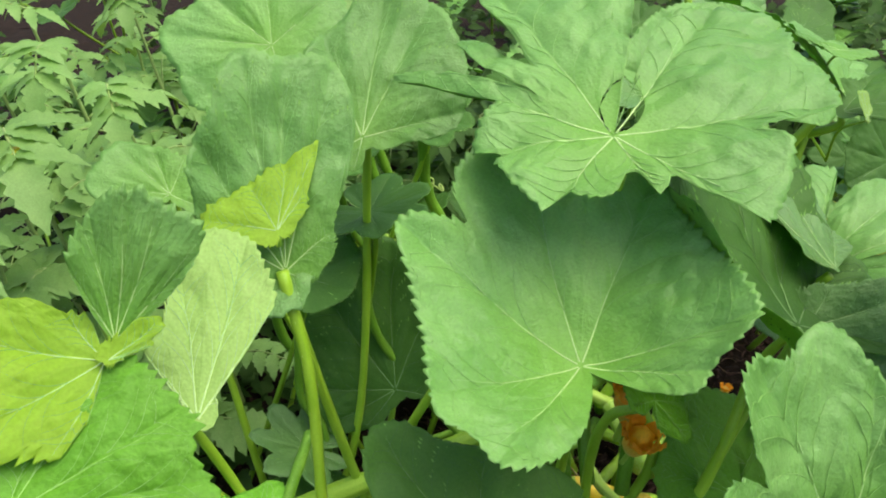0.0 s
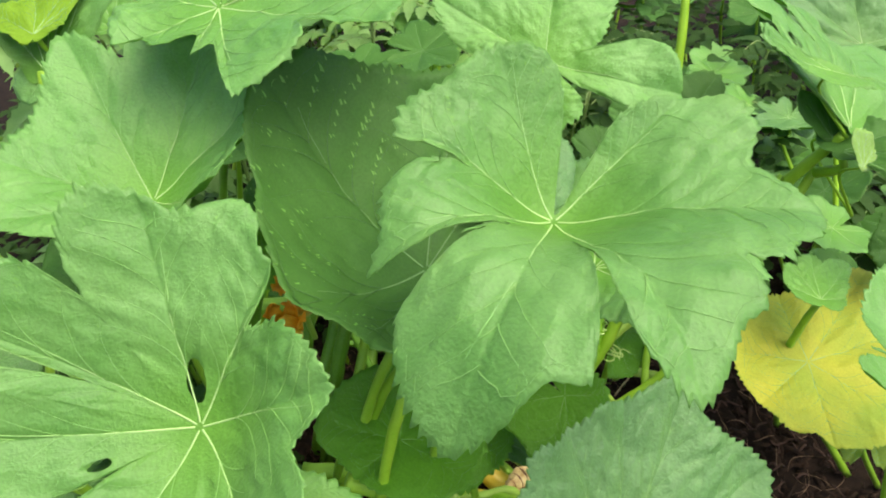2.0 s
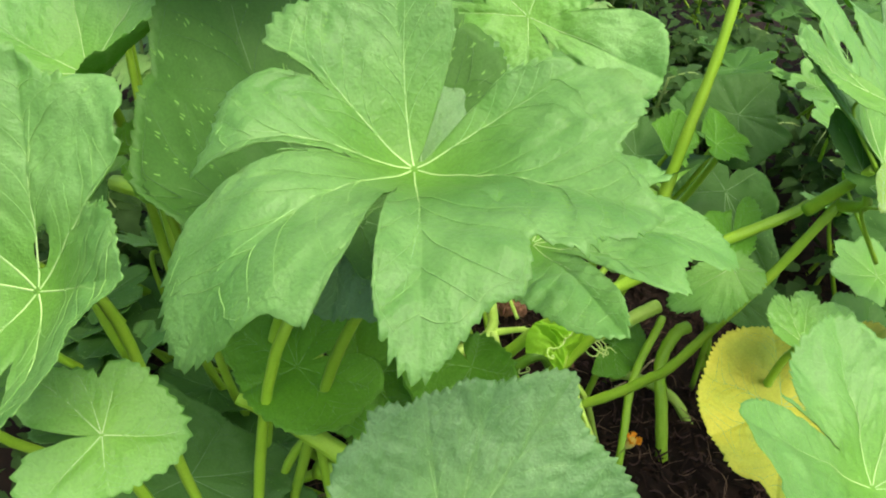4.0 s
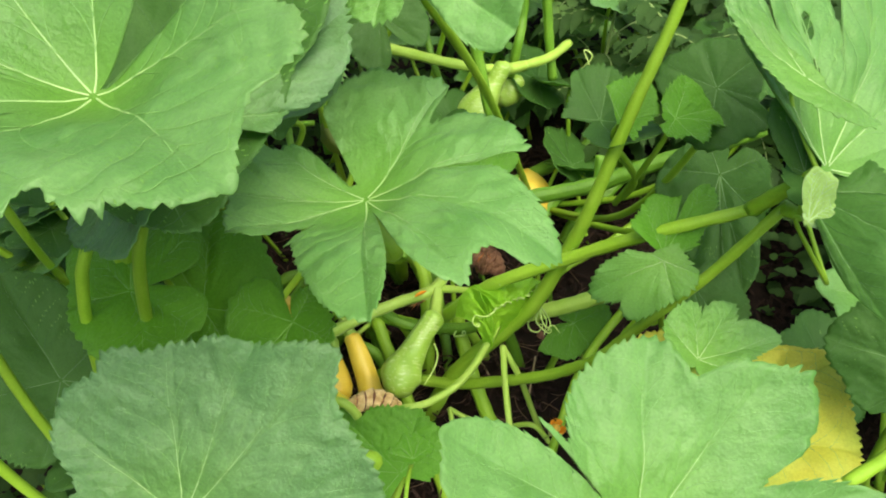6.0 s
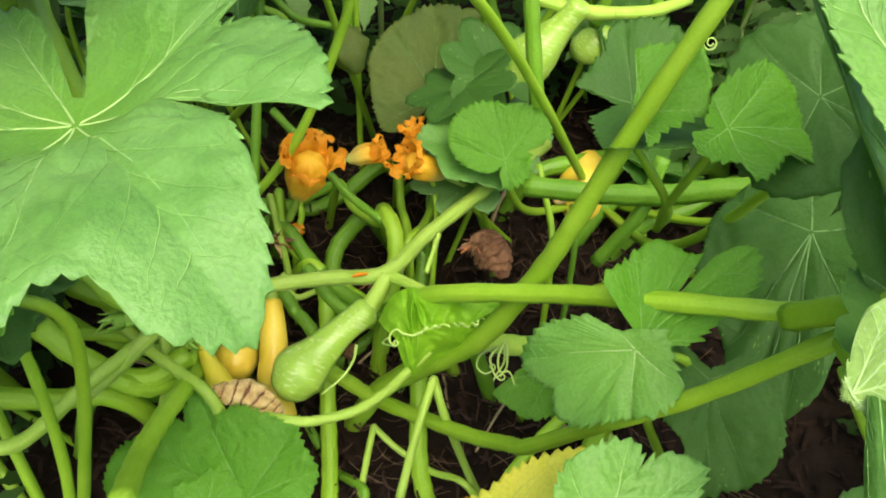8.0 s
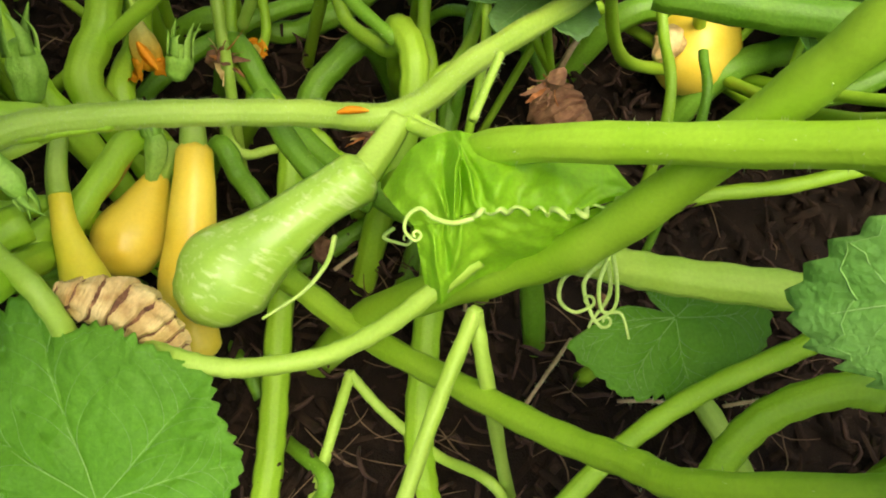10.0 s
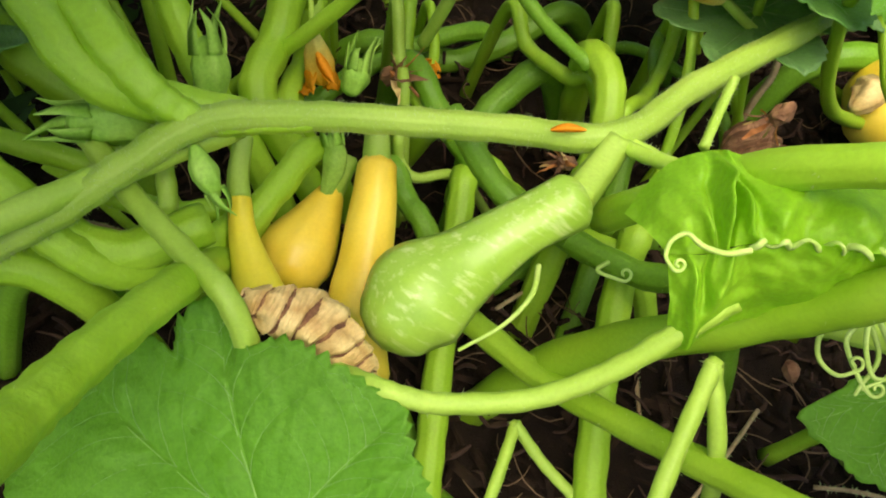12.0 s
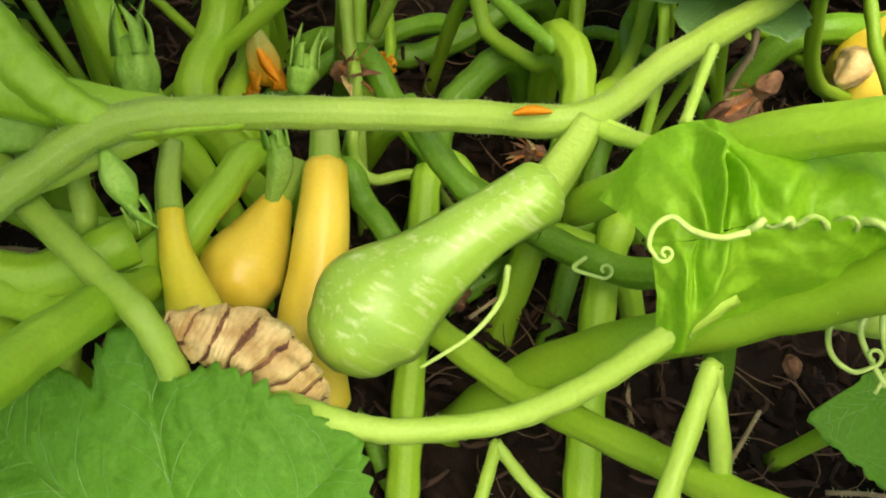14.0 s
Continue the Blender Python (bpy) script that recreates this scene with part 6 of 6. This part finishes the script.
under_stalk([(-0.205, 1.056, 0.553), (-0.184, 1.058, 0.402), (-0.136, 1.056, 0.328), (-0.125, 1.083, 0.254)], 0.0060, SHADESTEM)
under_stalk([(-0.176, 1.280, 0.549), (-0.148, 1.294, 0.395), (-0.129, 1.294, 0.329), (-0.107, 1.298, 0.249)], 0.0090, SHADESTEM)
under_stalk([(-0.179, 1.259, 0.534), (-0.164, 1.255, 0.390), (-0.137, 1.231, 0.333), (-0.134, 1.216, 0.265)], 0.0085, SHADESTEM)
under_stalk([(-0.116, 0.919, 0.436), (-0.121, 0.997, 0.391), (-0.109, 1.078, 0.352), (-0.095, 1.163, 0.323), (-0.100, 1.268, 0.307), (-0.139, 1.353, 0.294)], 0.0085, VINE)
under_stalk([(-0.256, 0.769, 0.268), (-0.236, 0.802, 0.240), (-0.241, 0.854, 0.217)], 0.0055, SHADESTEM)
under_stalk([(-0.081, 0.754, 0.207), (-0.030, 0.794, 0.182), (0.032, 0.840, 0.150), (0.079, 0.881, 0.140)], 0.0055, SHADESTEM)
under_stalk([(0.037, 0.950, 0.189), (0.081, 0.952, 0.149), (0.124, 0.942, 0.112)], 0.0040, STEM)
under_stalk([(0.131, 1.047, 0.240), (0.166, 1.123, 0.253), (0.197, 1.188, 0.273), (0.224, 1.249, 0.303), (0.261, 1.315, 0.335), (0.299, 1.394, 0.374)], 0.0125, SHADESTEM)
under_stalk([(0.161, 1.198, 0.297), (0.194, 1.171, 0.239), (0.201, 1.132, 0.162)], 0.0085, SHADESTEM)
under_stalk([(0.360, 0.446, 0.240), (0.365, 0.492, 0.219), (0.309, 0.546, 0.211), (0.258, 0.591, 0.196), (0.212, 0.652, 0.192)], 0.0075, VINE)
under_stalk([(0.232, 0.497, 0.217), (0.260, 0.537, 0.183), (0.273, 0.586, 0.150), (0.246, 0.634, 0.146)], 0.0125, STEM)
under_stalk([(0.210, 0.420, 0.212), (0.214, 0.496, 0.179), (0.218, 0.575, 0.153)], 0.0070, STEM)
under_stalk([(0.274, 0.411, 0.171), (0.276, 0.486, 0.140), (0.276, 0.558, 0.119)], 0.0120, STEM)
under_stalk([(0.192, 0.551, 0.257), (0.219, 0.587, 0.225), (0.209, 0.652, 0.194)], 0.0120, STEM)
under_stalk([(0.149, 0.775, 0.154), (0.204, 0.810, 0.139), (0.230, 0.851, 0.135)], 0.0080, SHADESTEM)
under_stalk([(0.826, 1.089, 0.674), (0.808, 1.059, 0.598), (0.801, 1.044, 0.571), (0.795, 1.033, 0.549), (0.790, 0.995, 0.514), (0.783, 0.950, 0.480)], 0.0062, STEM)
under_stalk([(-0.148, 0.480, 0.828), (-0.134, 0.446, 0.740), (-0.134, 0.402, 0.622), (-0.132, 0.355, 0.542), (-0.133, 0.319, 0.455)], 0.0052, STEM)
under_stalk([(-0.208, 0.320, 0.770), (-0.202, 0.338, 0.694), (-0.180, 0.349, 0.609), (-0.131, 0.363, 0.498)], 0.0085, STEM)
under_stalk([(-0.215, 0.344, 0.735), (-0.190, 0.355, 0.658), (-0.162, 0.364, 0.572), (-0.129, 0.368, 0.488)], 0.0085, STEM)
under_stalk([(-0.258, 0.327, 0.698), (-0.232, 0.342, 0.635), (-0.204, 0.360, 0.577)], 0.0085, SHADESTEM)
under_stalk([(-0.240, 0.362, 0.472), (-0.209, 0.396, 0.500), (-0.191, 0.474, 0.516), (-0.181, 0.557, 0.507)], 0.0065, SHADESTEM)
under_stalk([(0.094, 0.501, 0.656), (0.086, 0.487, 0.604), (0.074, 0.474, 0.545)], 0.0085, SHADESTEM)
under_stalk([(0.107, 0.573, 0.599), (0.108, 0.540, 0.543), (0.113, 0.505, 0.467)], 0.0075, SHADESTEM)
under_stalk([(0.128, 0.588, 0.585), (0.134, 0.555, 0.529), (0.138, 0.508, 0.469)], 0.0080, SHADESTEM)
under_stalk([(0.179, 0.546, 0.603), (0.177, 0.514, 0.549), (0.172, 0.489, 0.481)], 0.0080, SHADESTEM)
under_stalk([(0.254, 0.408, 0.480), (0.295, 0.434, 0.457), (0.350, 0.464, 0.419), (0.412, 0.491, 0.373)], 0.0110, STEM)


# ---- the plants behind and beside ----
TOM = material("tomato_leaf", (0.15, 0.30, 0.07), (0.21, 0.37, 0.10), 0.55, 40, 0.3, (0.3, 0.5, 0.06), 0.3)
TSTEM = material("tomato_stem", (0.20, 0.31, 0.08), (0.27, 0.38, 0.11), 0.6, 60, 0.2)
# plant green darkened in the colour so low and far plants read as shaded
SHADETINT = material("foliage_shade_tinted", (0.026, 0.064, 0.013), (0.048, 0.10, 0.022), 0.6, 40, 0.3, (0.2, 0.4, 0.05), 0.25, spec=0.12)
YFLOWER = material("flower_yellow", (0.85, 0.65, 0.03), (0.80, 0.55, 0.02), 0.5, 60, 0.2)


def leaflet(at, way, up, length, width, rnd, n=11):
    """(vertices, faces) of a toothed, folded leaflet."""
    t = way.normalized()
    s = t.cross(up).normalized()
    u = s.cross(t).normalized()
    verts, faces = [], []
    for i in range(n + 1):
        x = i / n
        w = width * math.sin(math.pi * (0.05 + 0.93 * x) ** 0.75) * (1.0 if i % 2 else 0.72)
        droop = -0.35 * length * x * x
        mid = at + t * length * x + u * droop
        verts += [mid - s * w + u * 0.25 * w + t * 0.02 * length, mid, mid + s * w + u * 0.25 * w + t * 0.02 * length]
    for i in range(n):
        for k in (0, 1):
            q = i * 3 + k
            faces.append((q, q + 1, q + 4, q + 3))
    return verts, faces


def tomato_plant(at, height, rnd, leaves=7, flower=False, size=0.05, mat=None):
    thing = new("tomato_plant")
    thing.location = at
    tagged(thing, "pale green leafy tomato plant with toothed leaflets" if mat is None else "leafy plant with toothed leaflets, its green darkened for shade", "plant", "tomato plants")
    top = Vector((rnd.uniform(-0.06, 0.06), rnd.uniform(-0.06, 0.06), height))
    line = spline([(0, 0, 0), (0.3 * top.x, 0.6 * top.y, height * 0.5), top], 10)
    part("stem", tube(line, [0.0055 * (1 - 0.5 * i / len(line)) for i in range(len(line))], 8), TSTEM, thing)
    for k in range(leaves):
        f = 0.3 + 0.7 * k / (leaves - 1)
        p = line[min(len(line) - 1, int(f * (len(line) - 1)))]
        a = k * 2.4 + rnd.uniform(-0.4, 0.4)
        d = Vector((math.cos(a), math.sin(a), rnd.uniform(0.1, 0.6))).normalized()
        length = rnd.uniform(0.12, 0.2) * (1.1 - 0.4 * f)
        rachis = spline([p, p + d * length * 0.5 + Vector((0, 0, 0.01)), p + d * length + Vector((0, 0, -0.03))], 8)
        pieces = []
        for j in range(2, len(rachis)):
            t = (rachis[j] - rachis[j - 1]).normalized()
            s = t.cross(Vector((0, 0, 1))).normalized()
            if j % 3 == 0:
                for sign in (-1, 1):
                    pieces.append(leaflet(rachis[j], (s * sign + t * 0.5 + Vector((0, 0, rnd.uniform(-0.2, 0.2)))), Vector((0, 0, 1)), size * rnd.uniform(0.6, 1.1), size * 0.26, rnd))
        pieces.append(leaflet(rachis[-1], rachis[-1] - rachis[-3], Vector((0, 0, 1)), size * 1.2, size * 0.34, rnd))
        leaf = part("leaf", joined(pieces), mat or TOM, thing)
        part("leaf_rib", tube(rachis, [0.0016] * len(rachis), 5), TSTEM, leaf)
    if flower:
        pieces = []
        p = top + Vector((0.03, -0.03, 0.0))
        for k in range(5):
            a = k * 1.257
            pieces.append(leaflet(p, Vector((math.cos(a), math.sin(a) - 0.4, 0.2)), Vector((0, -0.6, 1)), 0.016, 0.005, rnd))
        part("flower", joined(pieces), YFLOWER, thing, "small yellow flower")
    return thing


rnd = random.Random(21)
for x, y, h, fl in ((-0.50, 0.78, 0.80, True), (-0.62, 0.70, 0.72, False), (-0.42, 0.95, 0.78, False), (-0.75, 0.95, 0.75, False), (-0.55, 1.10, 0.80, False), (-0.35, 1.25, 0.70, False), (-0.85, 1.25, 0.8, False), (-0.60, 1.45, 0.7, False),
                    (-0.40, 0.52, 0.42, False), (-0.50, 0.45, 0.40, False), (-0.30, 1.55, 0.75, False), (-0.75, 1.7, 0.7, False), (-0.55, 1.9, 0.8, False), (-1.0, 1.8, 0.8, False), (-0.9, 2.2, 0.9, False), (-0.5, 2.3, 0.9, False), (-1.05, 1.0, 0.8, False), (-0.95, 1.5, 0.8, False)):
    tomato_plant((x, y, -0.03), h, rnd, 11, fl, 0.075 if y < 0.8 and h > 0.7 else 0.055, SHADETINT if h < 0.5 else None)
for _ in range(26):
    tomato_plant((rnd.uniform(-0.5, 1.3), rnd.uniform(1.42, 2.2), -0.03), rnd.uniform(0.22, 0.42), rnd, 9, False, 0.055, SHADETINT)

# low squash leaves in the shade, and the foliage beyond
rnd = random.Random(33)
protos = []
# the deep ones have shade darkened into their green
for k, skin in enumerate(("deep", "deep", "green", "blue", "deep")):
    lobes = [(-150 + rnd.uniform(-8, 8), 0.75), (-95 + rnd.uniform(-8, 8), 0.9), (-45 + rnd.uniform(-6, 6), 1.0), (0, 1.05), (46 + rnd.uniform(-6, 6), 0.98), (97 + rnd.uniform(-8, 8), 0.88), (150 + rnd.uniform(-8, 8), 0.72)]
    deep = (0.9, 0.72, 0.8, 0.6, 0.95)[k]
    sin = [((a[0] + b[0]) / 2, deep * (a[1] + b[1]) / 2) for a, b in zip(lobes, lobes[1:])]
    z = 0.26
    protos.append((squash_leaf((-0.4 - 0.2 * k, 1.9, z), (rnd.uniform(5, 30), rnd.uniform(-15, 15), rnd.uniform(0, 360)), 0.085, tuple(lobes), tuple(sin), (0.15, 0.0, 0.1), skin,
                               "squash leaf among the foliage, its green darkened for shade" if skin == "deep" else "green squash leaf in the foliage behind", foot=[(-0.4 - 0.2 * k, 1.91, -0.45)], stalk=0.004, coarse=True), z))
spots = []
for _ in range(110):
    spots.append((rnd.uniform(-1.3, 1.5), rnd.uniform(1.38, 2.5), rnd.uniform(-0.08, 0.12)))
for _ in range(16):
    spots.append((rnd.uniform(-0.2, 0.42), rnd.uniform(0.28, 0.5), rnd.uniform(-0.12, 0.05)))
for _ in range(14):
    spots.append((rnd.uniform(-0.55, -0.15), rnd.uniform(0.2, 0.7), rnd.uniform(-0.12, 0.10)))
for _ in range(14):
    spots.append((rnd.uniform(-0.35, 0.05), rnd.uniform(0.95, 1.35), rnd.uniform(-0.15, 0.0)))
for _ in range(12):
    spots.append((rnd.uniform(0.55, 1.15), rnd.uniform(1.15, 1.5), rnd.uniform(-0.1, 0.1)))
for x, y, dz in spots:
    ob, z = rnd.choice(protos)
    copy_thing(ob, pose(x, y, z + dz, rnd.uniform(-10, 35), rnd.uniform(-20, 20), rnd.uniform(0, 360)))

# leaves on the stalks that rise in the middle of the bed
for x, y, z in ((-0.117, 0.797, 0.646), (-0.298, 0.894, 0.519), (-0.203, 0.732, 0.592), (-0.205, 1.056, 0.553), (-0.176, 1.280, 0.549), (-0.179, 1.259, 0.534), (-0.052, 1.041, 0.631)):
    ob, h = protos[rnd.choice((0, 1, 4))]
    copy_thing(ob, pose(x, y, z + 0.004, rnd.uniform(0, 25), rnd.uniform(-12, 12), rnd.uniform(0, 360)))


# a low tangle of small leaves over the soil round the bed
# weed green darkened to stand for the shade of taller plants
WEED = material("weed_shade_tinted", (0.018, 0.046, 0.009), (0.034, 0.074, 0.015), 0.7, 20, 0.3, (0.2, 0.4, 0.04), 0.2, spec=0.12)


def tangle():
    rnd = random.Random(77)
    pieces = []
    while len(pieces) < 11500:
        x, y = rnd.uniform(-1.9, 2.1), rnd.uniform(-0.5, 3.0)
        if -0.25 < x < 1.05 and 0.45 < y < 1.46 and not (x < -0.12 and y < 0.7):
            continue
        if ((x - 0.1) / 1.95) ** 2 + ((y - 1.25) / 1.8) ** 2 > 0.75 + 0.5 * noise.noise(Vector((x * 3, y * 3, 5))):
            continue
        at = Vector((x, y, rnd.uniform(-0.03, 0.14) + (0.25 * rnd.random() if y > 1.6 else 0)))
        a = rnd.uniform(0, 6.283)
        n = rnd.uniform(0.022, 0.05)
        pieces.append(leaflet(at, Vector((math.cos(a), math.sin(a), rnd.uniform(-0.2, 0.5))), Vector((rnd.gauss(0, 0.3), rnd.gauss(0, 0.3) - 0.3, 1)), n, n * rnd.uniform(0.25, 0.4), rnd, 6))
    tagged(part("weeds", joined(pieces), WEED), "low weeds covering the soil round the bed, their green darkened for shade", "weeds", kind="stuff")


tangle()
